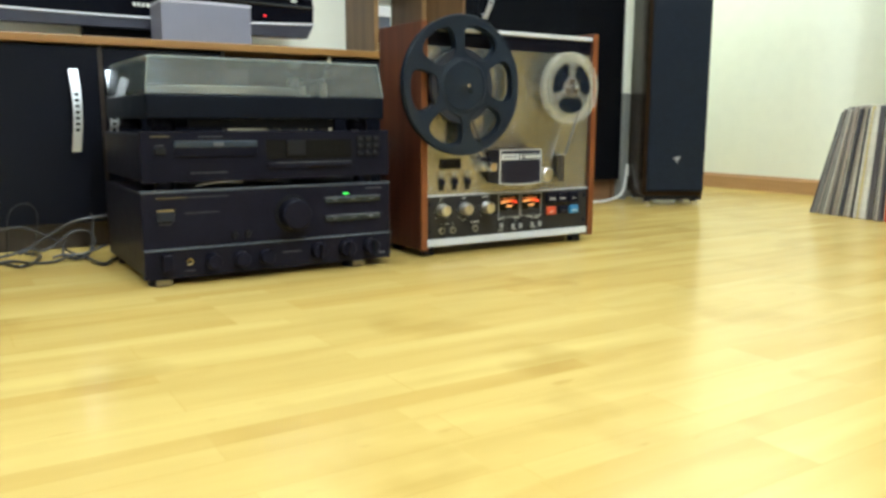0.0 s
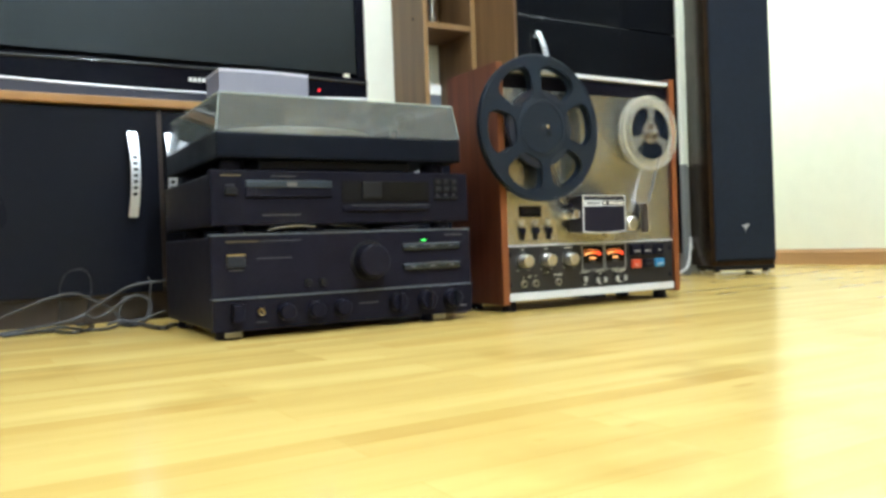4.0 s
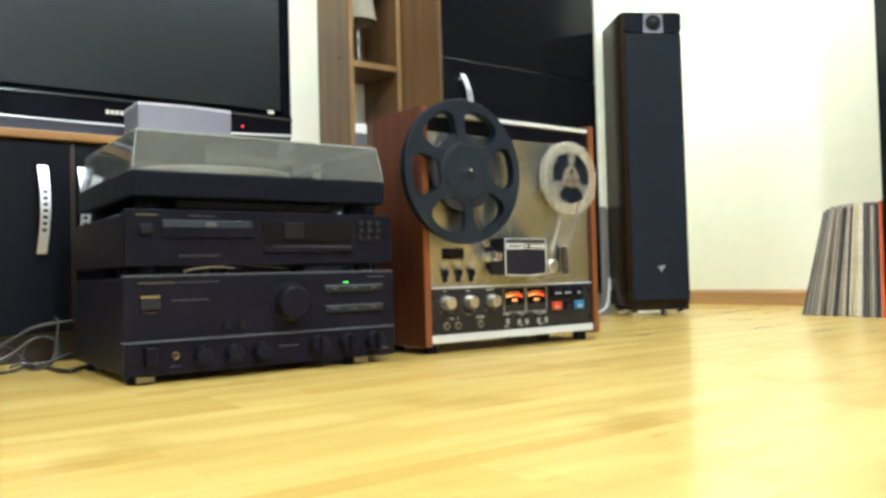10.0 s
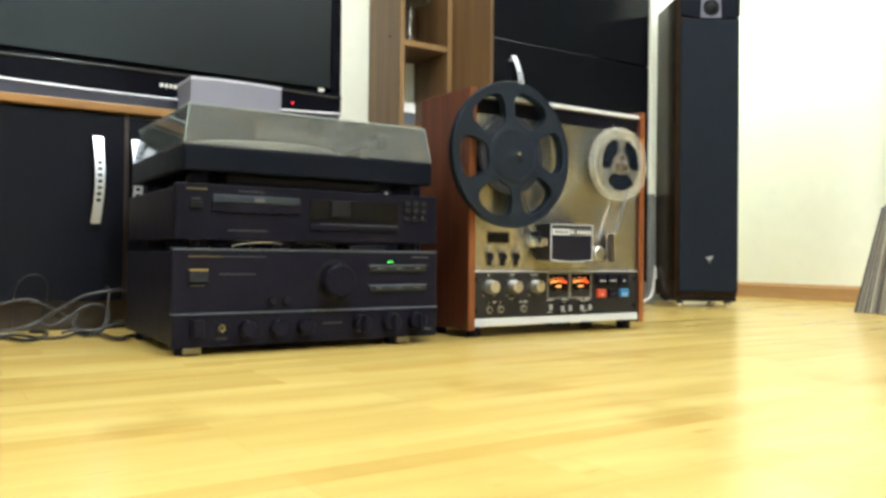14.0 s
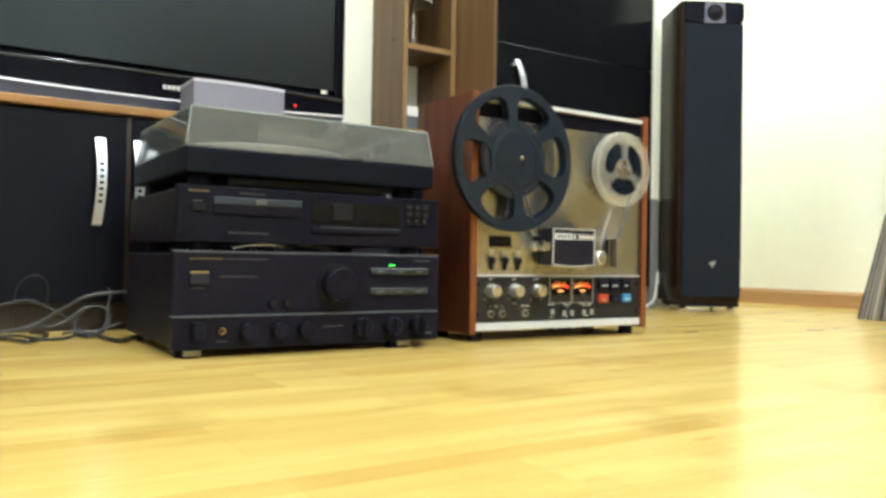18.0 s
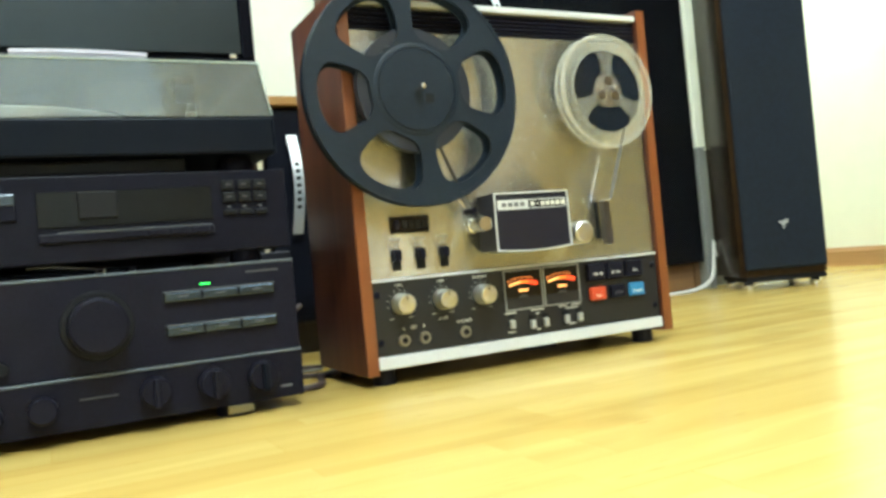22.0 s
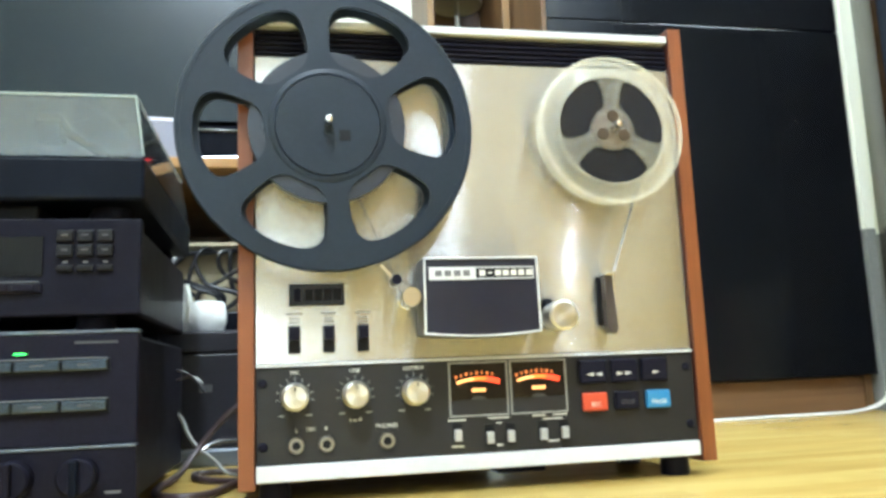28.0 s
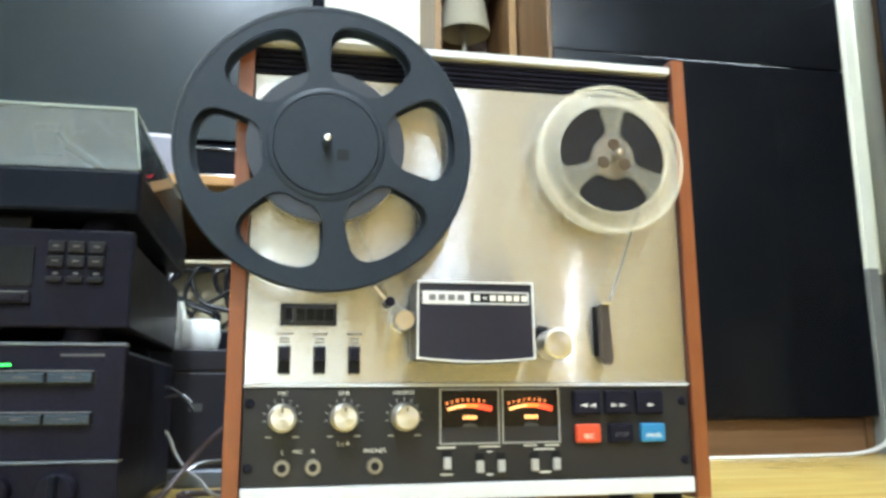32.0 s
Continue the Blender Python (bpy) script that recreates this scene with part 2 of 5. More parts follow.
def laminate(name):
    """Oak-look laminate: three strips to a board, each strip of its own tone."""
    m, n, l, p = nodes_of(name)
    co, info = n.new("ShaderNodeTexCoord"), n.new("ShaderNodeObjectInfo")
    shift = n.new("ShaderNodeVectorMath")
    shift.operation = "MULTIPLY_ADD"
    shift.inputs[1].default_value = (5.3, 0, 3.1)
    l.new(info.outputs["Random"], shift.inputs[0])
    l.new(co.outputs["Object"], shift.inputs[2])
    br = n.new("ShaderNodeTexBrick")
    br.inputs["Scale"].default_value = 1.0
    br.inputs["Mortar Size"].default_value = 0.0006
    br.inputs["Brick Width"].default_value, br.inputs["Row Height"].default_value = 0.42, 0.0642
    br.inputs["Color1"].default_value, br.inputs["Color2"].default_value = (0, 0, 0, 1), (1, 1, 1, 1)
    br.inputs["Mortar"].default_value = (0.0, 0.0, 0.0, 1)
    l.new(shift.outputs[0], br.inputs["Vector"])
    mp, t = n.new("ShaderNodeMapping"), n.new("ShaderNodeTexNoise")
    mp.inputs["Scale"].default_value = (3.0, 24, 24)
    l.new(shift.outputs[0], mp.inputs["Vector"])
    l.new(mp.outputs[0], t.inputs["Vector"])
    t.inputs["Scale"].default_value, t.inputs["Detail"].default_value, t.inputs["Distortion"].default_value = 1.0, 6, 0.8
    knots = n.new("ShaderNodeTexNoise")
    knots.inputs["Scale"].default_value, knots.inputs["Detail"].default_value = 5.0, 3
    l.new(shift.outputs[0], knots.inputs["Vector"])
    grain = ramp(n, (0.52, 0.367, 0.113), (0.60, 0.44, 0.150), 0.25, 0.72)
    l.new(t.outputs["Fac"], grain.inputs[0])
    tone = ramp(n, (0.92, 0.86, 0.72), (1.04, 1.05, 1.01), 0.0, 1.0)
    l.new(br.outputs["Color"], tone.inputs[0])
    mul = n.new("ShaderNodeMixRGB")
    mul.blend_type = "MULTIPLY"
    mul.inputs[0].default_value = 1.0
    l.new(grain.outputs[0], mul.inputs[1])
    l.new(tone.outputs[0], mul.inputs[2])
    kr = ramp(n, (0.76, 0.70, 0.58), (1, 1, 1), 0.26, 0.42)
    l.new(knots.outputs["Fac"], kr.inputs[0])
    mul2 = n.new("ShaderNodeMixRGB")
    mul2.blend_type = "MULTIPLY"
    mul2.inputs[0].default_value = 0.7
    l.new(mul.outputs[0], mul2.inputs[1])
    l.new(kr.outputs[0], mul2.inputs[2])
    # small dark flecks along the grain
    mpf, flecks = n.new("ShaderNodeMapping"), n.new("ShaderNodeTexNoise")
    mpf.inputs["Scale"].default_value = (17, 75, 75)
    flecks.inputs["Scale"].default_value, flecks.inputs["Detail"].default_value = 1.0, 2
    l.new(shift.outputs[0], mpf.inputs["Vector"])
    l.new(mpf.outputs[0], flecks.inputs["Vector"])
    fr = ramp(n, (1, 1, 1), (0.70, 0.60, 0.47), 0.71, 0.78)
    l.new(flecks.outputs["Fac"], fr.inputs[0])
    mul3 = n.new("ShaderNodeMixRGB")
    mul3.blend_type = "MULTIPLY"
    mul3.inputs[0].default_value = 0.45
    l.new(mul2.outputs[0], mul3.inputs[1])
    l.new(fr.outputs[0], mul3.inputs[2])
    l.new(mul3.outputs[0], p.inputs["Base Color"])
    rr = n.new("ShaderNodeMapRange")
    rr.inputs["To Min"].default_value, rr.inputs["To Max"].default_value = 0.16, 0.30
    l.new(t.outputs["Fac"], rr.inputs["Value"])
    l.new(rr.outputs[0], p.inputs["Roughness"])
    b = n.new("ShaderNodeBump")
    b.inputs["Strength"].default_value, b.inputs["Distance"].default_value = 0.035, 0.0004
    l.new(t.outputs["Fac"], b.inputs["Height"])
    l.new(b.outputs[0], p.inputs["Normal"])
    return m


M_FLOOR = laminate("laminate")
M_UNDER = paint("underlay", (0.30, 0.20, 0.07), 0.8)
M_WALL = paint("wall_paint", (0.91, 0.92, 0.79), 0.75, grain=220, depth=0.0006, vary=0.025)
# tones of the unseen walls, chosen for what they reflect and bounce back
M_WALLDIM = paint("unseen_wall_beige", (0.33, 0.32, 0.30), 0.8, grain=220, depth=0.0006, vary=0.04)
M_WALLWHITE = paint("unseen_wall_white", (0.80, 0.85, 0.88), 0.75, grain=220, depth=0.0006, vary=0.025)
M_WALLTAN = paint("unseen_wall_tan", (0.33, 0.24, 0.125), 0.8, grain=220, depth=0.0006, vary=0.04)
M_CEIL = paint("ceiling_paint", (0.85, 0.85, 0.82), 0.85, grain=200, depth=0.0004, vary=0.02)
M_GREYP = paint("grey_paint", (0.22, 0.225, 0.215), 0.6, grain=150)
M_SKIRT = wood("skirting_wood", (0.36, 0.19, 0.075), (0.55, 0.32, 0.14), "Y", 0.4)
M_OAKX = wood("oak_edge", (0.235, 0.108, 0.024), (0.35, 0.18, 0.046), "X", 0.4)
M_WALNUT = wood("brown_veneer", (0.108, 0.057, 0.023), (0.195, 0.108, 0.044), "Z", 0.42)
M_WALNUTX = wood("brown_veneer_flat", (0.11, 0.056, 0.025), (0.21, 0.112, 0.050), "X", 0.42)
M_EDGEBAND = wood("pale_edge_veneer", (0.20, 0.115, 0.042), (0.30, 0.18, 0.072), "Z", 0.45)
M_TEAK = wood("red_walnut", (0.066, 0.017, 0.008), (0.138, 0.040, 0.016), "Z", 0.38, scale=1.6)
M_TEAKEDGE = wood("red_walnut_edge", (0.150, 0.043, 0.011), (0.235, 0.074, 0.021), "Z", 0.4, scale=2)
M_BLACKGLOSS = paint("black_gloss_front", (0.0050, 0.0055, 0.0070), 0.15, grain=6, vary=0.08, spec=0.26)
M_BLACK = paint("black_lacquer", (0.0102, 0.0098, 0.0166), 0.32, grain=300, depth=0.0002, vary=0.2, spec=0.05)
M_BLACKM = paint("black_matt", (0.006, 0.006, 0.008), 0.6, grain=250, vary=0.2, spec=0.2)
M_PANEL = paint("graphite_panel", (0.0160, 0.0155, 0.0165), 0.42, grain=400, depth=0.0001, vary=0.15, spec=0.3)
M_CASE = paint("black_metal_case", (0.0098, 0.0092, 0.0152), 0.36, grain=500, depth=0.0002, vary=0.2, spec=0.08)
M_DECK = paint("charcoal_plinth", (0.0046, 0.0062, 0.0112), 0.42, grain=350, depth=0.0002, spec=0.07)
M_REEL = paint("blue_black_reel", (0.0098, 0.0156, 0.0255), 0.40, grain=200, vary=0.15, spec=0.25)
M_FACE = brushed("brushed_aluminium", (0.445, 0.436, 0.412))
M_CHROME = paint("chrome", (0.80, 0.80, 0.78), 0.12, 1.0, vary=0.04)
M_SATIN = turned("satin_metal", (0.62, 0.61, 0.58))
M_WHITESTRIP = paint("white_metal_trim", (0.59, 0.605, 0.62), 0.35, grain=200, vary=0.05)
M_PRINT = paint("white_print", (0.70, 0.69, 0.64), 0.6, vary=0.05)
M_DIMPRINT = paint("grey_print", (0.060, 0.060, 0.064), 0.6, vary=0.05)
M_GOLD = paint("gold_print", (0.32, 0.22, 0.055), 0.4, vary=0.08)
M_RED = paint("orange_red_key", (0.52, 0.062, 0.022), 0.4, vary=0.06)
M_BLUE = paint("blue_key", (0.030, 0.19, 0.40), 0.4, vary=0.06)
M_NAVY = paint("navy_cover", (0.0080, 0.0083, 0.0195), 0.35, grain=200, vary=0.15, spec=0.4)
# pale acrylic for the cover edges, their highlight put into the colour
M_COVEREDGE = clear("acrylic_edge_glint", (0.56, 0.63, 0.60), 0.05, 1.45, 0.42)
M_CLEAR = acrylic("clear_acrylic", (0.50, 0.59, 0.64), 0.05, 0.115)
M_DUSTY = acrylic("dusty_acrylic", (0.51, 0.62, 0.66), 0.05, 0.60, 0.65)
M_REELCLEAR = clear("clear_reel_plastic", (0.74, 0.72, 0.61), 0.06, 1.5, 0.10)
M_REELHUB = clear("clear_brown_hub", (0.30, 0.25, 0.21), 0.08, 1.5, 0.38)
# paler copy of the reel plastic, edge highlights put into its colour
M_REELEDGE = clear("reel_edge_glint", (0.85, 0.84, 0.74), 0.06, 1.5, 0.26)
M_TAPE = paint("brown_tape", (0.0070, 0.0100, 0.0170), 0.16, grain=90, vary=0.2)
M_SCREEN = paint("dark_screen", (0.0070, 0.0120, 0.0148), 0.26, grain=10, vary=0.05, spec=0.28)
M_PIANO = paint("piano_black", (0.0035, 0.0038, 0.0068), 0.06, grain=10, vary=0.1, spec=0.05)
M_LIP = paint("gloss_lip", (0.009, 0.011, 0.012), 0.05, grain=10, vary=0.1)
M_SILVER = paint("silver_plastic", (0.13, 0.13, 0.17), 0.35, 0.3, grain=300, vary=0.05)
M_LILAC = paint("pale_grey_plastic", (0.185, 0.187, 0.235), 0.45, grain=300, depth=0.0001, vary=0.04)
M_LILACTOP = paint("pale_grey_plastic_edge", (0.55, 0.54, 0.62), 0.35, grain=300, vary=0.04)
M_WHITEPL = paint("white_plastic", (0.88, 0.89, 0.88), 0.4, vary=0.04)
M_GRILLE = paint("speaker_cloth", (0.0086, 0.0122, 0.0202), 0.85, grain=1500, depth=0.0006, vary=0.3, spec=0.2)
M_SPKSIDE = paint("dark_gloss_veneer", (0.030, 0.017, 0.008), 0.20, grain=40, vary=0.25, spec=0.10)
M_CABLE = paint("black_rubber", (0.009, 0.009, 0.011), 0.30, vary=0.1, spec=0.5)
M_CABLEW = paint("pale_cable", (0.74, 0.73, 0.70), 0.40, vary=0.06)
M_CABLEG = paint("grey_cable", (0.055, 0.055, 0.060), 0.22, vary=0.15)
M_LCD = paint("dark_display", (0.0062, 0.0062, 0.0070), 0.25, grain=80, vary=0.1, spec=0.16)
M_GREEN = glow("green_led", (0.10, 1.0, 0.12), 1.6)
M_REDLED = glow("red_led", (1.0, 0.02, 0.03), 1.1)
M_AMBER = glow("meter_amber", (1.0, 0.17, 0.02), 1.0)
M_METRED = glow("meter_red", (1.0, 0.06, 0.015), 0.8)
M_SHADE = paint("cream_shade", (0.34, 0.32, 0.25), 0.8, grain=400, depth=0.0004, vary=0.05)
M_DARKGLASS = paint("smoked_window", (0.0095, 0.0065, 0.0058), 0.2, vary=0.1, spec=0.3)
M_KEYBLUE = paint("slate_keys", (0.044, 0.057, 0.078), 0.20, 0.75, grain=300, vary=0.1)


# ---------------------------------------------------------------- mesh helpers
def mesh_of(bm, material, name, smooth=False):
    me = bpy.data.meshes.new(name)
    bm.normal_update()
    if smooth:
        for f in bm.faces:
            f.smooth = True
    bm.to_mesh(me)
    bm.free()
    for mt in material if isinstance(material, (list, tuple)) else (material,):
        me.materials.append(mt)
    if smooth:
        me.set_sharp_from_angle(angle=radians(35))
    return me


def part(name, bm, material, parent=None, label="", smooth=False):
    ob = new(name, mesh_of(bm, material, name, smooth))
    if parent is not None:
        ob.parent = parent
    if label:
        ob["label"] = label
    return ob


def thing(name, m, label, category, group="", kind=""):
    ob = new(name)
    ob.empty_display_size = 0.05
    ob.matrix_basis = m
    return tagged(ob, label, category, group, kind)


def solid(name, bm, material, label, category, group="", kind="", m=None, smooth=False):
    ob = part(name, bm, material, None, "", smooth)
    if m is not None:
        ob.matrix_basis = m
    return tagged(ob, label, category, group, kind)


def box(x0, x1, y0, y1, z0, z1, bevel=0.0, seg=2, bm=None):
    own = bmesh.new()
    bmesh.ops.create_cube(own, size=1.0)
    for v in own.verts:
        v.co = Vector(((x0 + x1) / 2 + v.co.x * (x1 - x0), (y0 + y1) / 2 + v.co.y * (y1 - y0), (z0 + z1) / 2 + v.co.z * (z1 - z0)))
    if bevel:
        bmesh.ops.bevel(own, geom=own.edges[:], offset=bevel, segments=seg, profile=0.5, affect="EDGES")
    return merge(bm, own)


def merge(bm, own):
    if bm is None:
        return own
    me = bpy.data.meshes.new("tmp")
    own.to_mesh(me)
    own.free()
    bm.from_mesh(me)
    bpy.data.meshes.remove(me)
    return bm


def lathe(profile, centre, axis="Y", seg=40, bm=None, ring=False):
    """Turn a profile of (radius, height along the axis) round that axis."""
    own = bmesh.new()
    rings = []
    for r, h in profile:
        loop = []
        for k in range(seg):
            a = 2 * math.pi * k / seg
            u, v = r * math.cos(a), r * math.sin(a)
            co = {"Y": (u, h, v), "Z": (u, v, h), "X": (h, u, v)}[axis]
            loop.append(own.verts.new(Vector(centre) + Vector(co)))
        rings.append(loop)
    for a, b in zip(rings, rings[1:] + (rings[:1] if ring else [])):
        for k in range(seg):
            own.faces.new((a[k], a[(k + 1) % seg], b[(k + 1) % seg], b[k]))
    for loop in () if ring else (rings[0], rings[-1]):
        own.faces.new(loop)
    bmesh.ops.remove_doubles(own, verts=own.verts[:], dist=1e-6)
    bmesh.ops.recalc_face_normals(own, faces=own.faces[:])
    return merge(bm, own)


def prism(points, lo, hi, axis="Y", bm=None):
    """A flat outline pushed along an axis."""
    own = bmesh.new()
    put = {"Y": lambda u, v, h: (u, h, v), "Z": lambda u, v, h: (u, v, h), "X": lambda u, v, h: (h, u, v)}[axis]
    a = [own.verts.new(put(u, v, lo)) for u, v in points]
    b = [own.verts.new(put(u, v, hi)) for u, v in points]
    own.faces.new(a), own.faces.new(b[::-1])
    for k in range(len(a)):
        own.faces.new((a[k], b[k], b[(k + 1) % len(a)], a[(k + 1) % len(a)]))
    bmesh.ops.recalc_face_normals(own, faces=own.faces[:])
    return merge(bm, own)


def tube(points, radius, seg=8, bm=None, steps=8):
    """A round cable through the points, smoothed."""
    pts = [Vector(p) for p in points]
    path = []
    for k in range(len(pts) - 1):
        p0, p1, p2, p3 = pts[max(k - 1, 0)], pts[k], pts[k + 1], pts[min(k + 2, len(pts) - 1)]
        for s in range(steps):
            t = s / steps
            path.append(0.5 * (2 * p1 + (p2 - p0) * t + (2 * p0 - 5 * p1 + 4 * p2 - p3) * t * t + (3 * p1 - p0 - 3 * p2 + p3) * t ** 3))
    path.append(pts[-1])
    own = bmesh.new()
    rings, side = [], Vector((0.3, 0.2, 1))
    for k, q in enumerate(path):
        way = (path[min(k + 1, len(path) - 1)] - path[max(k - 1, 0)]).normalized()
        u = side - way * side.dot(way)
        u = u.normalized() if u.length > 1e-5 else way.orthogonal().normalized()
        side = u
        v = way.cross(u)
        rings.append([own.verts.new(q + radius * (math.cos(2 * math.pi * j / seg) * u + math.sin(2 * math.pi * j / seg) * v)) for j in range(seg)])
    for a, b in zip(rings, rings[1:]):
        for j in range(seg):
            own.faces.new((a[j], a[(j + 1) % seg], b[(j + 1) % seg], b[j]))
    own.faces.new(rings[0][::-1]), own.faces.new(rings[-1])
    bmesh.ops.recalc_face_normals(own, faces=own.faces[:])
    return merge(bm, own)


def brushed_upright(bm):
    """Lays a map on a mesh whose first axis runs upward, for the brushed metal's sheen."""
    lay = bm.loops.layers.uv.new("brushing")
    for f in bm.faces:
        for c in f.loops:
            c[lay].uv = (c.vert.co.z, c.vert.co.x)
    return bm


def bars(spec, y, parent, material, name="print", label=""):
    """Thin raised bars (x, z, width, height) standing for small print on a front, each a part."""
    for x, z, w, h in spec:
        part(name, box(x - w / 2, x + w / 2, y - 0.0006, y + 0.0004, z - h / 2, z + h / 2), material, parent, label)


# ---------------------------------------------------------------- the room
X0, X1, Y0, Y1, ZC = -2.70, 1.70, -3.40, 1.06, 2.55


def room():
    tagged(part("floor_base", box(X0, X1, Y0, Y1, -0.06, -0.011), M_UNDER), "dark underlay below the laminate boards", "floor", kind="structure")
    tagged(part("wall_north", box(X0 - 0.12, X1 + 0.12, Y1, Y1 + 0.12, -0.06, ZC), M_WALL), "cream painted plaster wall behind the furniture", "wall", kind="structure")
    tagged(part("wall_east", box(X1, X1 + 0.12, -1.42, Y1, -0.06, ZC), M_WALL), "cream painted plaster wall with soft shade", "wall", kind="structure")
    # unseen walls, toned in sections to steer reflections in metal, acrylic and blacks
    tagged(part("wall_east", box(X1, X1 + 0.12, Y0, -1.4204, -0.06, ZC), M_WALLTAN), "unseen plain wall, made tan to warm and darken reflections", "wall", kind="structure")
    tagged(part("wall_west", box(X0 - 0.12, X0, Y0, Y1, -0.06, ZC), M_WALLDIM), "unseen plain wall, made beige to dim the bounced light", "wall", kind="structure")
    tagged(part("wall_south", box(X0 - 0.12, 0.15, Y0 - 0.12, Y0, -0.06, ZC), M_WALLWHITE), "unseen plain wall, made white as a bright reflector", "wall", kind="structure")
    tagged(part("wall_south", box(0.1504, X1 + 0.12, Y0 - 0.12, Y0, -0.06, ZC), M_WALLTAN), "unseen plain wall, made tan to warm and darken reflections", "wall", kind="structure")
    tagged(part("ceiling", box(X0 - 0.12, X1 + 0.12, Y0 - 0.12, Y1 + 0.12, ZC, ZC + 0.1), M_CEIL), "plain white ceiling", "ceiling", kind="structure")
    bm = prism([(X1 - 0.016, 0.0), (X1 - 0.001, 0.0), (X1 - 0.001, 0.058), (X1 - 0.007, 0.058), (X1 - 0.014, 0.046)], Y0 + 0.02, Y1 - 0.02)
    tagged(part("baseboard", bm, M_SKIRT), "light brown wooden skirting along the cream wall", "baseboard", kind="structure")
    # white pier between the wardrobe and the corner, with a grey painted foot
    tagged(part("wall_pier", box(0.968, 0.9905, 0.652, 1.058, 0.3612, ZC - 0.002), M_WALL), "cream painted wall end beside the wardrobe", "wall", kind="structure")
    tagged(part("wall_pier_foot", box(0.968, 0.9905, 0.652, 1.058, -0.008, 0.3608), M_GREYP), "grey painted lower end of the wall", "wall", kind="structure")
    tagged(part("wall_recess", box(0.9924, 1.20, 0.72, 1.058, 0.3612, ZC - 0.002), M_WALL), "cream painted wall in the shade of the loudspeaker", "wall", kind="structure")
    tagged(part("wall_recess_foot", box(0.9924, 1.20, 0.72, 1.058, -0.008, 0.3608), M_GREYP), "grey painted lower part of the wall", "wall", kind="structure")


def floor_boards():
    floor = tagged(part("floor", box(X0, X1, Y0, Y1, -0.0108, -0.009), M_UNDER), "yellow oak-look laminate floor with soft gloss", "floor", kind="structure")
    wide, long, gap = 0.1926, 1.285, 0.00004
    shared = {}
    row, y = 0, Y0
    while y < Y1 - 0.02:
        w = min(wide, Y1 - y)
        x = X0 - (row * 0.437) % long
        while x < X1:
            a, b = max(x, X0), min(x + long, X1)
            if b - a > 0.03:
                key = (round(b - a, 3), round(w, 3))
                if key not in shared:
                    bm = box(-(b - a) / 2 + gap, (b - a) / 2 - gap, -w / 2 + gap, w / 2 - gap, -0.009, 0.0, 0.0, 1)
                    shared[key] = mesh_of(bm, M_FLOOR, "board")
                ob = new("board", shared[key])
                ob.parent = floor
                ob.location = ((a + b) / 2, y + w / 2, 0)
            x += long
        y += wide
        row += 1


# ---------------------------------------------------------------- wall furniture
def bar_handle(x, y, z0, z1, parent, bow=0.0035, name="handle"):
    """Pale curved strip handle with a column of punched square holes, on two short posts."""
    n, w = 14, 0.0086
    bm = bmesh.new()
    grid = []
    for k in range(n * 2 + 1):
        s = k / (n * 2)
        z = z1 + (z0 - z1) * s
        off = 0.012 + 0.016 * math.sin(math.pi * s)
        lean = bow * math.sin(math.pi * s) - 0.0015 * (2 * s - 1)
        grid.append([(u + lean, off, z) for u in (-w, -0.0040, 0.0040, w)])
    verts = [[[bm.verts.new((x + u, y - o - d, z)) for u, o, z in rowp] for d in (0.0, 0.0022)] for rowp in grid]
    for k in range(len(verts) - 1):
        punched = 8 <= k <= 20 and k % 2 == 0
        for c in range(3):
            if c == 1 and punched:
                continue
            for d in (0, 1):
                q = [verts[k][d][c], verts[k][d][c + 1], verts[k + 1][d][c + 1], verts[k + 1][d][c]]
                bm.faces.new(q if d else q[::-1])
        for c in (0, 3):
            bm.faces.new((verts[k][0][c], verts[k][1][c], verts[k + 1][1][c], verts[k + 1][0][c]))
        if punched:
            for c in (1, 2):
                bm.faces.new((verts[k][0][c], verts[k][1][c], verts[k + 1][1][c], verts[k + 1][0][c]))
            for kk in (k, k + 1):
                bm.faces.new((verts[kk][0][1], verts[kk][1][1], verts[kk][1][2], verts[kk][0][2]))
    for kk in (0, len(verts) - 1):
        for c in range(3):
            bm.faces.new((verts[kk][0][c], verts[kk][1][c], verts[kk][1][c + 1], verts[kk][0][c + 1]))
    bmesh.ops.recalc_face_normals(bm, faces=bm.faces[:])
    for z in (z0 + 0.012, z1 - 0.012):
        lathe([(0.004, 0.0), (0.004, -0.016)], (x, y, z), "Y", 12, bm)
    return part(name, bm, M_SATINHANDLE, parent, "pale brushed metal strip handle with punched square holes")


M_SATINHANDLE = paint("pale_satin_metal", (0.74, 0.76, 0.80), 0.30, 0.6, grain=250, vary=0.04)


M_BENCHDOOR = paint("black_satin_door", (0.0066, 0.0072, 0.0115), 0.28, grain=6, vary=0.08, spec=0.08)
M_BEIGE = paint("beige_board", (0.58, 0.51, 0.35), 0.6, vary=0.06)
# somewhat darker than the shelf's beige
M_NICHE = paint("darker_beige_board", (0.46, 0.40, 0.26), 0.7, vary=0.08)
M_BENCHSIDE = wood("dark_brown_veneer", (0.019, 0.011, 0.007), (0.038, 0.022, 0.013), "Z", 0.45)


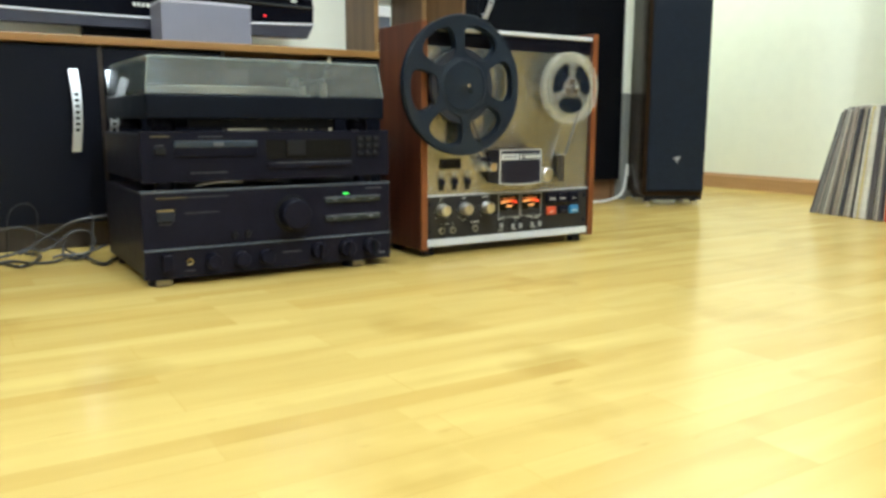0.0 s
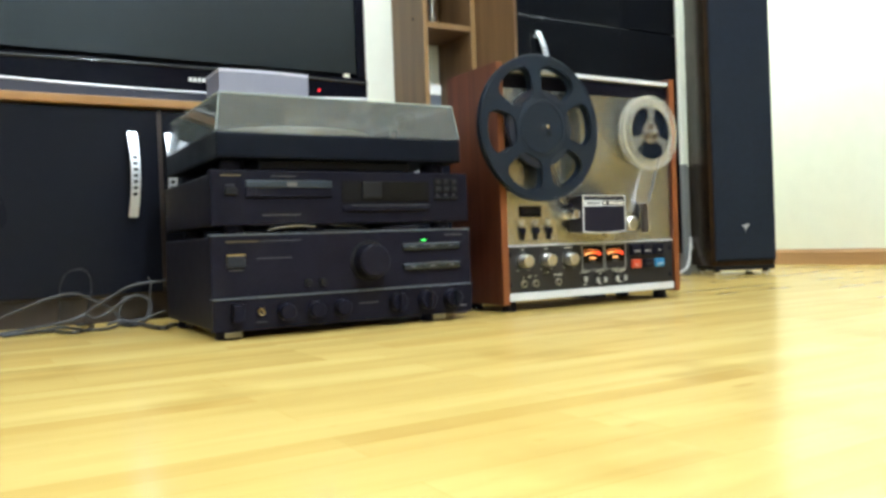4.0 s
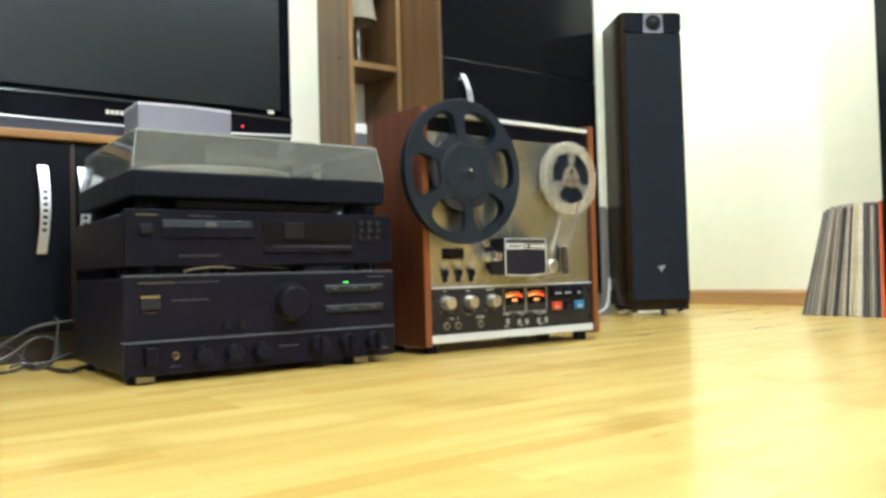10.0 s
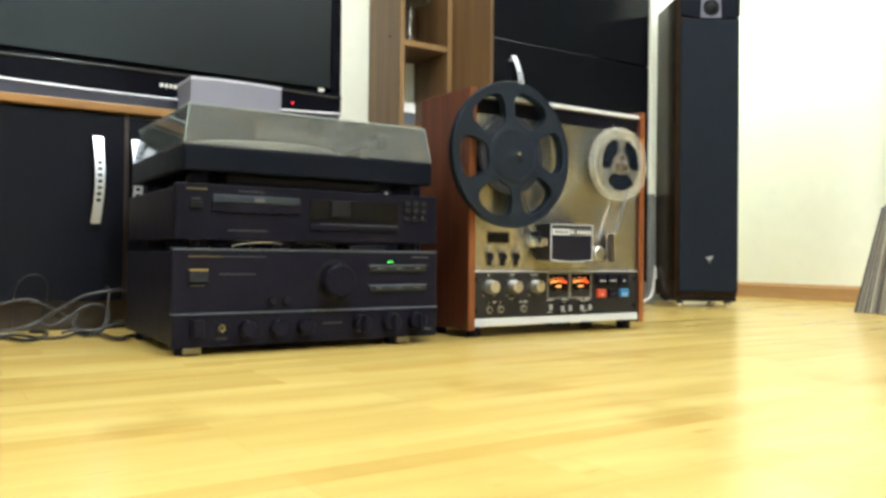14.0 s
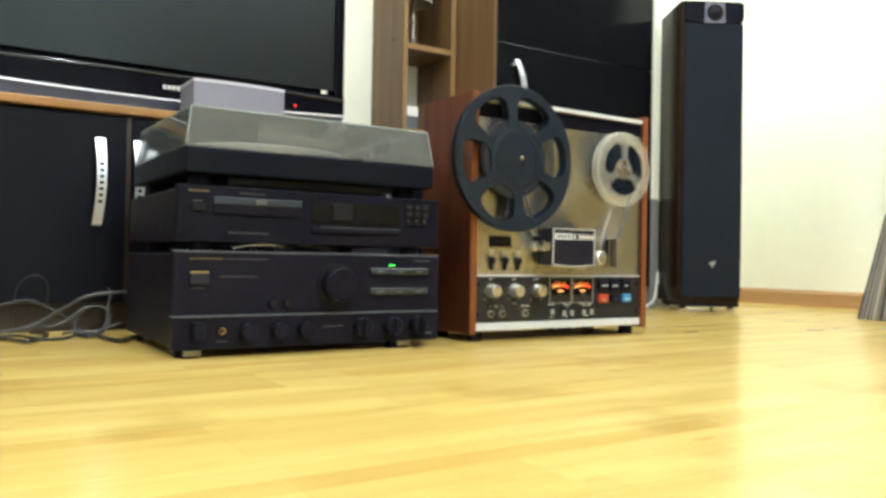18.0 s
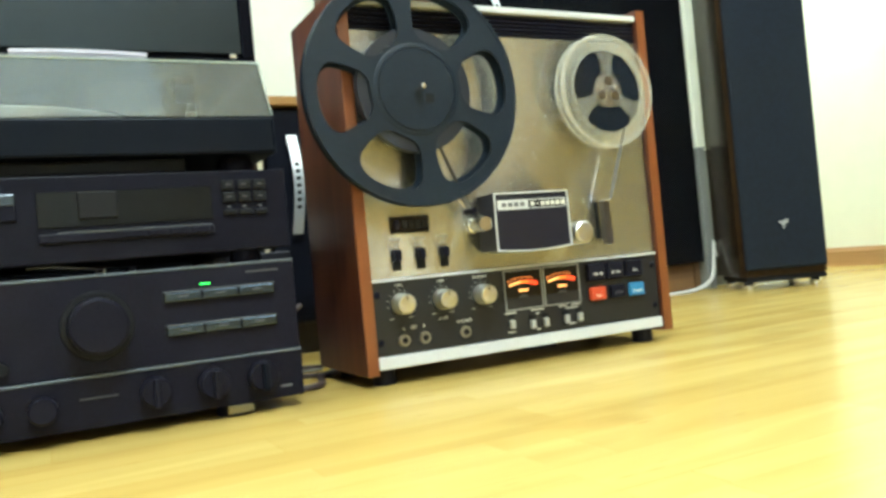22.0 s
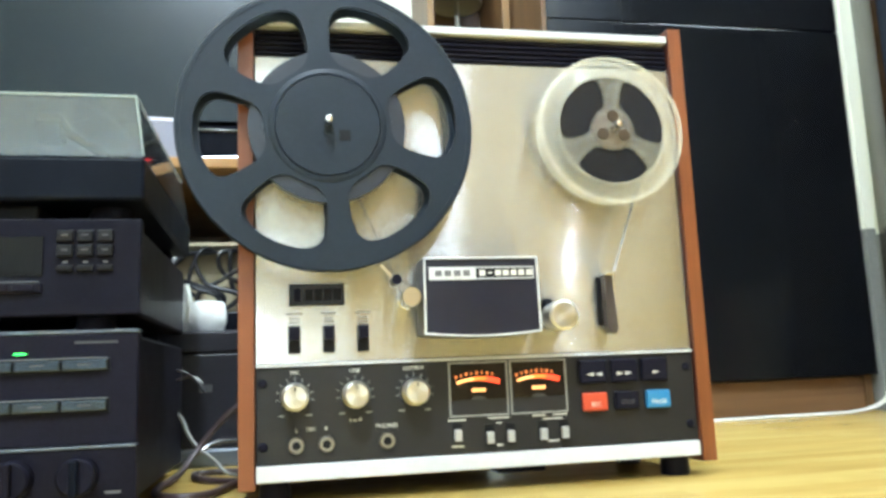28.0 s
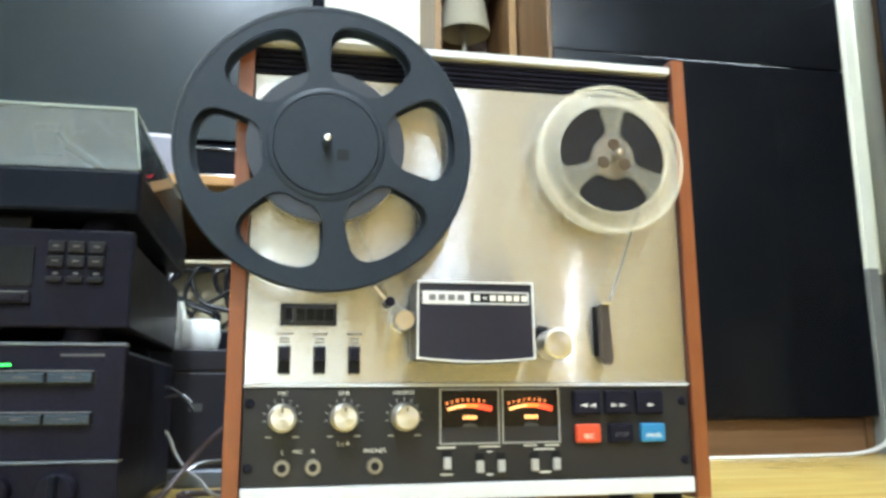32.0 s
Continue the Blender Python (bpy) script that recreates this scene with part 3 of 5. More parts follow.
def tv_bench():
    b = thing("tv_bench", pose(-0.70, 0.46, 0), "long low television bench with oak-edged top and black doors", "tv bench")
    ox, oy = 0.70, -0.46

    def bx(x0, x1, y0, y1, z0, z1, bev=0.0015):
        return box(x0 + ox, x1 + ox, y0 + oy, y1 + oy, z0, z1, bev)

    part("top", bx(-1.95, 0.13, 0.450, 1.055, 0.4200, 0.4362, 0.002), M_OAKX, b, "yellow-brown oak top with a pale front edge")
    part("base", bx(-1.94, 0.12, 0.490, 1.05, 0.0, 0.050), M_BENCHSIDE, b, "brown wooden plinth")
    part("back", bx(-1.94, 0.12, 1.04, 1.05, 0.05, 0.42), M_WALNUTX, b)
    part("bottom", bx(-1.94, 0.12, 0.475, 1.039, 0.0505, 0.066), M_BENCHSIDE, b)
    for x in (-1.93, -1.325, -0.718, -0.462, -0.205, 0.115):
        part("upright", bx(x - 0.0055, x + 0.0055, 0.464, 1.038, 0.0665, 0.4196), M_BENCHSIDE, b)
    part("edge_band", bx(-0.2095, -0.2005, 0.4605, 0.4635, 0.0665, 0.4196, 0.0004), M_BEIGE, b, "pale edge of the upright beside the niche")
    for x0, x1, hx in ((-1.917, -1.338, -1.86), (-1.312, -0.7225, -0.775)):
        d = part("door", bx(x0, x1, 0.462, 0.481, 0.055, 0.4160, 0.002), M_BENCHDOOR, b, "glossy black door")
        bar_handle(hx + ox, 0.462 + oy, 0.203, 0.369, d)
    d = part("door", bx(-0.7145, -0.469, 0.462, 0.481, 0.055, 0.4160, 0.002), M_BENCHDOOR, b, "narrow glossy black door")
    bar_handle(-0.7055 + ox, 0.462 + oy, 0.203, 0.369, d)
    part("shelf", bx(-0.455, -0.213, 0.506, 1.035, 0.3125, 0.3175, 0.0008), M_BEIGE, b, "thin open shelf board")
    part("niche_back", bx(-0.455, -0.213, 0.545, 0.555, 0.067, 0.3120), M_NICHE, b, "beige back of the open niche")
    d = part("drawer_front", bx(-0.454, -0.214, 0.462, 0.481, 0.055, 0.208, 0.002), M_BENCHDOOR, b, "glossy black lower front")
    d = part("door", bx(-0.192, 0.104, 0.462, 0.481, 0.055, 0.4160, 0.002), M_BENCHDOOR, b, "narrow glossy black door")
    bar_handle(-0.153 + ox, 0.462 + oy, 0.203, 0.369, d)
    return b


def shelf_tower():
    t = thing("shelf_tower", pose(0.22, 0.86, 0), "narrow brown veneered shelf tower with open niches", "shelf")
    for x0, x1 in ((0.124, 0.139), (0.292, 0.309)):
        part("side_panel", box(x0 - 0.22, x1 - 0.22, 0.0, 0.198, 0.4364 if x1 < 0.2 else 0.0, 1.95, 0.001), M_WALNUT, t)
    part("back_panel", box(-0.0805, 0.0715, 0.188, 0.195, 0.793, 1.94), M_WALNUT, t)
    for z in (0.52, 0.775, 1.06, 1.35, 1.64, 1.93):
        part("shelf", box(-0.0805, 0.0715, 0.002, 0.187, z, z + 0.018, 0.001), M_WALNUTX, t, "brown shelf board with a pale front edge")
    for x0, x1 in ((0.124, 0.139), (0.292, 0.309)):
        part("edge_band", box(x0 - 0.2195, x1 - 0.2205, -0.0016, -0.0002, 0.4370 if x1 < 0.2 else 0.001, 1.949), M_EDGEBAND, t, "paler front edge")
    for z in (0.52, 0.775, 1.06, 1.35, 1.64, 1.93):
        part("edge_band", box(-0.0803, 0.0713, 0.0004, 0.0016, z + 0.0006, z + 0.0174), M_EDGEBAND, t, "paler front edge")
    for y, z in ((0.06, 0.811),):
        part("screw_cap", lathe([(0.005, 0), (0.005, -0.0012)], (-0.0962, y, z), "X", 12), M_BLACKM, t)
    return t


def wardrobe():
    w = thing("wardrobe", pose(0.65, 0.66, 0), "tall wardrobe with glossy black doors and brown sides", "wardrobe")
    part("side_panel", box(-0.336, -0.318, 0.005, 0.395, 0.0, 2.2, 0.001), M_WALNUT, w, "brown veneered side")
    part("side_panel", box(0.2965, 0.3145, 0.02, 0.395, 0.0, 2.2, 0.001), M_WALNUT, w)
    part("base", box(-0.3175, 0.296, 0.024, 0.38, 0.0, 0.066), M_WALNUTX, w, "red-brown plinth")
    part("top", box(-0.3175, 0.296, 0.02, 0.38, 2.18, 2.2), M_WALNUTX, w)
    part("back", box(-0.3175, 0.296, 0.381, 0.39, 0.06, 2.18), M_WALNUT, w)
    d = part("door", box(-0.328, 0.3135, 0.0, 0.018, 0.070, 0.782, 0.0012), M_BLACKGLOSS, w, "glossy black lower door")
    part("door", box(-0.328, 0.3135, 0.0, 0.018, 0.785, 2.195, 0.0012), M_BLACKGLOSS, w, "glossy black upper door")
    bar_handle(-0.268, 0.0, 0.565, 0.735, d, 0.017)
    return w


def side_cabinet():
    c = thing("side_cabinet", pose(1.14, -0.80, 0), "tall cabinet with glossy black doors on a red-brown plinth", "cabinet")
    part("side_panel", box(0.02, 0.54, 0.605, 0.622, 0.0630, 1.9, 0.001), M_BLACKGLOSS, c, "black side")
    part("side_panel", box(0.02, 0.54, -0.622, -0.605, 0.0630, 1.9, 0.001), M_BLACKGLOSS, c)
    part("base", box(0.024, 0.53, -0.6195, 0.6195, 0.0, 0.0625), M_WALNUTX, c, "red-brown plinth")
    part("top", box(0.02, 0.54, -0.6045, 0.6045, 1.88, 1.9), M_BLACKGLOSS, c)
    part("back", box(0.53, 0.54, -0.6045, 0.6045, 0.063, 1.879), M_WALNUT, c)
    for y0, y1 in ((-0.62, -0.002), (0.002, 0.622)):
        part("door", box(0.0, 0.0195, y0, y1, 0.066, 1.895, 0.002), M_BLACKGLOSS, c, "glossy black door")
    return c


def table_lamp():
    l = thing("table_lamp", pose(0.212, 0.955, 0.7933), "small table lamp with cream shade and slim metal stem", "lamp")
    part("base", lathe([(0.0, 0), (0.030, 0), (0.031, 0.004), (0.024, 0.010), (0.009, 0.015), (0.0, 0.016)], (0, 0, 0), "Z", 28), M_SILVERDIM, l, "round metal foot", True)
    part("stem", lathe([(0.006, 0.014), (0.007, 0.03), (0.011, 0.04), (0.006, 0.05), (0.006, 0.085), (0.010, 0.095), (0.006, 0.104), (0.006, 0.18)], (0, 0, 0), "Z", 20), M_SILVERDIM, l, "", True)
    part("shade", lathe([(0.059, 0.150), (0.060, 0.156), (0.044, 0.255), (0.043, 0.255), (0.058, 0.157), (0.057, 0.150)], (0, 0, 0), "Z", 36, None, True), M_SHADE, l, "cream fabric shade", True)
    return l


M_CARTON = paint("blue_grey_card", (0.10, 0.115, 0.14), 0.6, vary=0.08)


def niche_box():
    b = thing("storage_tin", pose(0.18, 0.93, 0.5382), "small pale and grey carton standing in the niche", "box")
    part("carton", box(-0.022, 0.022, -0.03, 0.03, 0.0, 0.045, 0.002), M_CARTON, b, "grey lower carton")
    part("lid", box(-0.023, 0.023, -0.031, 0.031, 0.045, 0.075, 0.002), M_WHITEPL, b, "pale lid")
    return b


M_TVTRIM = paint("grey_tv_trim", (0.040, 0.041, 0.056), 0.4, 0.2, grain=300, vary=0.05, spec=0.3)
M_WHITELINE = paint("bright_white_metal", (0.82, 0.83, 0.86), 0.18, 0.2, vary=0.03)


def television():
    tv = thing("television", pose(-0.606, 0.76, 0.442), "large black flat television with a dark screen, standing on the bench", "television")
    part("screen_panel", box(-0.475, 0.462, 0.002, 0.006, 0.150, 0.70), M_SCREEN, tv, "dark switched-off glossy screen")
    n = 28
    lower = []
    for k in range(n + 1):
        u = -0.502 + 0.990 * k / n
        s = (u + 0.007) / 0.495
        lower.append((u, 0.072 + 0.012 * s * s))
    bm = prism(lower + [(0.488, 0.138), (-0.502, 0.138)], -0.0065, 0.05)
    part("lower_bezel", bm, M_PIANO, tv, "glossy black lower bezel with curved edge")
    lip = [(u, -0.0065, 0.131 - 0.006 * ((u + 0.007) / 0.495) ** 2) for u, z in lower]
    part("bezel_lip", tube(lip, 0.0046, 24, None, 1), M_LIP, tv, "rounded gloss lip below the screen", True)
    strip = [(u, z - 0.0004) for u, z in lower] + [(0.470, 0.046), (-0.484, 0.046)]
    part("trim_strip", prism(strip, -0.008, 0.03), M_TVTRIM, tv, "silver strip along the curved lower edge")
    part("chrome_line", tube([(u, -0.0085, z) for u, z in lower], 0.0026, 10, None, 1), M_WHITELINE, tv, "bright line along the curved edge", True)
    bm = box(-0.502, -0.476, -0.006, 0.05, 0.1385, 0.735, 0.003)
    box(0.4625, 0.488, -0.006, 0.05, 0.1385, 0.735, 0.003, 2, bm)
    box(-0.4755, 0.462, -0.006, 0.05, 0.701, 0.735, 0.003, 2, bm)
    part("frame", bm, M_PIANO, tv, "glossy black frame")
    part("housing", box(-0.47, 0.455, 0.051, 0.10, 0.12, 0.70, 0.02), M_BLACKM, tv)
    part("stand_neck", box(-0.09, 0.09, 0.055, 0.085, 0.012, 0.13, 0.004), M_BLACKM, tv)
    part("stand_foot", box(-0.26, 0.26, -0.09, 0.17, -0.0056, 0.0125, 0.005), M_PIANO, tv, "flat glossy black foot")
    part("standby_lamp", lathe([(0.0025, 0.0), (0.0025, -0.002)], (0.350, -0.0067, 0.098), "Y", 14), M_REDLED, tv, "lit red standby lamp")
    bm = None
    for k in range(5):
        bm = box(0.018 + k * 0.0105, 0.0255 + k * 0.0105, -0.0080, -0.0067, 0.098, 0.107, 0, 1, bm)
    part("maker_mark", bm, M_PRINT, tv, "pale maker mark")
    return tv


def white_box():
    b = thing("set_top_box", pose(-0.455, 0.60, 0.442), "pale lilac-grey plastic box with curved front, standing on the bench", "box")
    n = 12
    front = [(-0.105 + 0.21 * k / n, -0.008 - 0.010 * math.cos(math.pi * (k / n - 0.5))) for k in range(n + 1)]
    part("body", prism(front + [(0.105, 0.10), (-0.105, 0.10)], -0.0056, 0.092, "Z"), M_LILAC, b)
    part("top_edge", prism([(u * 1.005, v - 0.001) for u, v in front] + [(0.1055, 0.101), (-0.1055, 0.101)], 0.0923, 0.098, "Z"), M_LILACTOP, b, "paler top edge")
    return b


# ---------------------------------------------------------------- loudspeaker and records
def loudspeaker():
    s = thing("floor_loudspeaker", pose(0.985, 0.4345, 0, 0, 0, -30), "tall dark floor-standing loudspeaker with cloth grille", "loudspeaker")
    w, h, d = 0.198, 0.965, 0.205
    out = [(-w / 2, 0.012), (-w / 2 + 0.012, 0.0), (w / 2 - 0.012, 0.0), (w / 2, 0.012), (w / 2 - 0.003, d), (-w / 2 + 0.003, d)]
    part("cabinet", prism(out, 0.030, h, "Z"), M_SPKSIDE, s, "dark glossy veneered cabinet")
    part("plinth", box(-w / 2 + 0.010, w / 2 - 0.004, 0.004, d - 0.02, 0.016, 0.0298, 0.004), M_BLACKM, s)
    for x in (-w / 2 + 0.022, w / 2 - 0.022):
        for y in (0.03, d - 0.04):
            part("foot", lathe([(0.013, 0.0), (0.013, 0.010), (0.008, 0.0158)], (x, y, 0), "Z", 16), M_CHROME, s, "low metal foot", True)
    bm = box(-w / 2 + 0.006, w / 2 - 0.006, -0.013, -0.0005, 0.045, h - 0.072, 0.006)
    part("grille", bm, M_GRILLE, s, "dark blue-grey cloth grille")
    arc = [(-w / 2 + 0.006 + (w - 0.012) * k / 12, h - 0.062 - 0.012 * math.sin(math.pi * k / 12)) for k in range(13)]
    part("top_plate", prism(arc + [(w / 2 - 0.006, h - 0.008), (-w / 2 + 0.006, h - 0.008)], -0.013, -0.0006), M_DECK, s, "dark tweeter surround")
    part("tweeter_plate", prism([(-0.033, h - 0.072), (0.033, h - 0.072), (0.030, h - 0.008), (-0.030, h - 0.008)], -0.0155, -0.0132), M_SILVER, s, "silver tweeter plate")
    part("tweeter", lathe([(0.0, -0.008), (0.010, -0.006), (0.019, 0.0), (0.024, -0.003), (0.026, 0.0)], (0, -0.0158, h - 0.040), "Y", 32), M_BLACKM, s, "black dome tweeter", True)
    part("badge", prism([(-0.012, 0.152), (0.012, 0.158), (0.010, 0.148), (0.004, 0.146), (0.001, 0.134), (-0.003, 0.146)], -0.0142, -0.0131), M_SLIDER, s, "small pale emblem")
    return s


def records():
    """LP sleeves on edge, leaning against the cabinet, each one turned a little more."""
    rnd = random.Random(4)
    tones = {"dark": [(0.035, 0.034, 0.045), (0.07, 0.07, 0.085), (0.11, 0.10, 0.11)], "white": [(0.66, 0.64, 0.58), (0.58, 0.55, 0.46)],
             "yellow": [(0.60, 0.50, 0.20)], "tan": [(0.46, 0.41, 0.35), (0.36, 0.31, 0.27), (0.52, 0.47, 0.39)], "grey": [(0.24, 0.23, 0.23), (0.33, 0.32, 0.29), (0.16, 0.15, 0.16)]}
    mats = {k: [paint("sleeve_" + k, c, 0.55, grain=120, vary=0.18) for c in v] for k, v in tones.items()}
    orange = paint("sleeve_orange", (0.60, 0.10, 0.03), 0.5, grain=100, vary=0.1)
    said = {"dark": "dark", "white": "off-white", "yellow": "pale yellow", "tan": "tan", "grey": "grey"}
    row = ["orange"] * 3 + "white dark dark white dark dark white dark dark".split() + ["white"] * 4 + ["yellow"] * 2 + ["white"] * 2
    row += "dark tan tan white tan tan tan dark tan white tan tan".split() + "grey dark grey tan grey white dark grey grey dark tan grey grey dark".split()
    y, n = -0.170, len(row)
    for k, tone in enumerate(row):
        thick = 0.0040 if tone == "orange" else rnd.uniform(0.0030, 0.0048) if rnd.random() < 0.6 else rnd.uniform(0.0046, 0.0074)
        lean = 0.5 + 14.0 * (k / n) ** 1.4 + (0.0 if tone == "orange" else rnd.uniform(0.0, 0.5))
        deep = rnd.uniform(0.309, 0.315)
        m = orange if tone == "orange" else mats[tone][rnd.randrange(len(mats[tone]))]
        label = "orange LP record sleeve standing on edge" if tone == "orange" else said[tone] + " LP record sleeve on edge in a leaning row"
        solid("record_sleeve", box(0.0, deep, 0.0, thick, 0.0, rnd.uniform(0.303, 0.317), 0.0008, 1), m, label, "record", "row of leaning records",
              m=pose(1.150 + rnd.uniform(-0.009, 0.010) + 0.0006 * k, y, 0.0, lean, 0, 0))
        y += (thick + 0.0006) / math.cos(radians(lean)) + (0.0009 if lean > 8 else 0)


# ---------------------------------------------------------------- tape recorder
def reel_disc(r_hole, r_in, r_out, r, n, half, lo, hi, centre, phase=0.0, bm=None, power=4.0):
    """A reel flange with n rounded windows between two radii; it stands upright, facing -y."""
    own = bmesh.new()
    mid, tall = (r_in + r_out) / 2, (r_out - r_in) / 2
    angles = []
    for w in range(n):
        c = phase + 2 * math.pi * w / n
        k = 14
        for j in range(k + 1):
            u = math.sin(math.pi * (j / k - 0.5))
            angles.append((c + u * half, tall * max(0.0, 1 - abs(u) ** power) ** (1 / power)))
        e = math.pi / n - half
        for j in range(1, 4):
            angles.append((c + half + 2 * e * j / 4, 0.0))
    loops = []
    for a, h in angles:
        loops.append([own.verts.new((centre[0] + q * math.cos(a), centre[1] + hi, centre[2] + q * math.sin(a))) for q in (r_hole, mid - h, mid + h, r)])
    for a, b in zip(loops, loops[1:] + loops[:1]):
        own.faces.new((a[0], a[1], b[1], b[0]))
        own.faces.new((a[2], a[3], b[3], b[2]))
    bmesh.ops.remove_doubles(own, verts=own.verts[:], dist=1e-6)
    ext = bmesh.ops.extrude_face_region(own, geom=own.faces[:])
    bmesh.ops.translate(own, vec=(0, lo - hi, 0), verts=[g for g in ext["geom"] if isinstance(g, bmesh.types.BMVert)])
    bmesh.ops.recalc_face_normals(own, faces=own.faces[:])
    return merge(bm, own)


M_HUBLOBE = paint("brown_hub_hollow", (0.060, 0.042, 0.026), 0.3, vary=0.2)
M_LIFTER = paint("taupe_metal", (0.060, 0.050, 0.046), 0.32, 0.3, vary=0.15)
M_SOCKET = paint("dull_nickel", (0.30, 0.285, 0.25), 0.38, 0.85, vary=0.08)
M_METERLOW = paint("slate_meter_card", (0.0100, 0.0092, 0.0120), 0.5, vary=0.1)
M_PACK = paint("tape_edges", (0.013, 0.017, 0.028), 0.30, grain=400, vary=0.2)
M_AMBERPALE = glow("meter_amber_pale", (1.0, 0.42, 0.13), 1.15)
M_AMBERDIM = glow("meter_amber_dim", (1.0, 0.26, 0.06), 0.6)
M_HEADSHELL = paint("bronze_grey_metal", (0.030, 0.026, 0.016), 0.45, 0.2, vary=0.3)
M_TAPERUN = paint("shiny_tape", (0.30, 0.29, 0.28), 0.2, 0.6, vary=0.1)


M_GREYMARK = paint("grey_mark", (0.13, 0.13, 0.14), 0.5, vary=0.06)
M_FAINT = paint("faint_grey_print", (0.27, 0.265, 0.25), 0.5, vary=0.05)
M_SLIDER = paint("grey_slider", (0.36, 0.36, 0.35), 0.4, vary=0.06)


def tape_recorder():
    r = thing("tape_recorder", pose(0, 0, 0), "vintage open-reel tape recorder with walnut sides, standing on the floor", "tape recorder")
    W, D = 0.2105, 0.165
    for s in (-1, 1):
        x0, x1 = sorted((s * 0.2112, s * 0.2258))
        side = part("side_panel", box(x0, x1, -0.004, D, 0.014, 0.456, 0.0012), M_TEAK, r, "red-brown walnut side")
        part("edge_band", box(x0 + 0.0006, x1 - 0.0006, -0.0056, -0.0042, 0.0146, 0.4554), M_TEAKEDGE, side, "lighter front edge")
    part("case", box(-W, W, 0.0125, D - 0.004, 0.020, 0.440, 0.002), M_BLACKM, r, "black inner case")
    part("face_plate", brushed_upright(box(-W, W, 0.0, 0.012, 0.1221, 0.4108, 0.0006)), M_FACE, r, "brushed aluminium deck plate")
    part("panel_trim", box(-W, W, -0.0022, 0.012, 0.1195, 0.1217), M_WHITESTRIP, r, "pale metal trim line")
    panel = part("control_panel", box(-W, W, 0.0, 0.012, 0.0342, 0.1191, 0.0006), M_PANEL, r, "dark graphite control panel")
    part("base_trim", box(-W, W, -0.003, 0.012, 0.0198, 0.0338, 0.001), M_WHITESTRIP, r, "pale metal base strip")
    part("grille_back", box(-W, W, 0.006, 0.012, 0.4112, 0.4388), M_BLACKM, r)
    for k in range(5):
        z = 0.4135 + k * 0.0052
        part("vent_slat", box(-W, W, 0.0005, 0.0058, z, z + 0.0032, 0.0008, 1), M_BLACK, r)
    part("top_trim", box(-W, W, -0.004, D - 0.006, 0.4402, 0.4478, 0.0012), M_WHITESTRIP, r, "pale metal top strip")
    for x in (-0.195, 0.195):
        for y in (0.012, D - 0.04):
            part("foot", lathe([(0.0135, 0.0), (0.0145, 0.003), (0.0135, 0.0198)], (x, y + 0.012, 0), "Z", 20), M_BLACK, r, "black rubber foot", True)
    part("rear_foot_bar", box(0.02, 0.07, 0.05, 0.12, 0.008, 0.0196, 0.002), M_BLACK, r)

    # supply reel, large and dark
    cx, cz, R = -0.1445, 0.3355, 0.1335
    ph = radians(6)
    reel = part("supply_reel", reel_disc(0.004, 0.43 * R, 0.893 * R, R, 6, radians(23.0), -0.0292, -0.0268, (cx, 0, cz), ph, None, 3.2), M_REEL, r, "large dark plastic reel with six windows", True)
    part("rear_flange", reel_disc(0.004, 0.46 * R, 0.862 * R, R, 6, radians(22.0), -0.0165, -0.0142, (cx, 0, cz), ph, None, 3.2), M_REEL, reel, "", True)
    part("reel_hub", lathe([(0.0, -0.0167), (0.0575, -0.0167), (0.0575, -0.0266), (0.0, -0.0266)], (cx, 0, cz), "Y", 48), M_REEL, reel, "", True)
    part("rim", lathe([(R - 0.004, -0.0298), (R, -0.0298), (R + 0.0012, -0.0280), (R, -0.0262), (R - 0.004, -0.0262)], (cx, 0, cz), "Y", 72, None, True), M_REEL, reel, "", True)
    part("hub_step", lathe([(0.0485, -0.0302), (0.0520, -0.0302), (0.0535, -0.0294), (0.0485, -0.0294)], (cx, 0, cz), "Y", 56, None, True), M_REEL, reel, "raised ring round the hub", True)
    part("hub_plate", lathe([(0.0, -0.0308), (0.0470, -0.0308), (0.0480, -0.0294), (0.0, -0.0294)], (cx, 0, cz), "Y", 56), M_REEL, reel, "raised round hub plate", True)
    part("tape_pack", lathe([(0.0580, -0.0172), (0.0715, -0.0172), (0.0715, -0.0260), (0.0580, -0.0260)], (cx, 0, cz), "Y", 56, None, True), M_PACK, reel, "first turns of brown tape", True)
    for a in (326,):
        part("key_slot", box(cx + 0.0180 * math.cos(radians(a)) - 0.0052, cx + 0.0180 * math.cos(radians(a)) + 0.0052, -0.0312, -0.0304,
                             cz + 0.0180 * math.sin(radians(a)) - 0.0052, cz + 0.0180 * math.sin(radians(a)) + 0.0052), M_BLACKM, reel, "square key slot")
    part("spindle", lathe([(0.0, -0.0500), (0.003, -0.0493), (0.0042, -0.0465), (0.0042, 0.0), (0.0, 0.0)], (cx, 0, cz), "Y", 20), M_CHROME, r, "bright metal spindle", True)
    part("spindle_table", lathe([(0.0, -0.0148), (0.045, -0.0148), (0.047, -0.0135), (0.047, -0.001), (0.0, -0.001)], (cx, 0, cz), "Y", 40), M_BLACK, r, "black reel table", True)

    # take-up reel, small and clear
    sx, sz, S = 0.1318, 0.3380, 0.0735
    small = part("take_up_reel", reel_disc(0.004, 0.30 * S, 0.742 * S, S, 3, radians(46), -0.0290, -0.0276, (sx, 0, sz), radians(28), None, 5.0), M_REELCLEAR, r, "small clear plastic reel with a part wound pack", True)
    part("rear_flange", reel_disc(0.004, 0.30 * S, 0.742 * S, S, 3, radians(46), -0.0160, -0.0146, (sx, 0, sz), radians(28), None, 5.0), M_REELCLEAR, small, "", True)
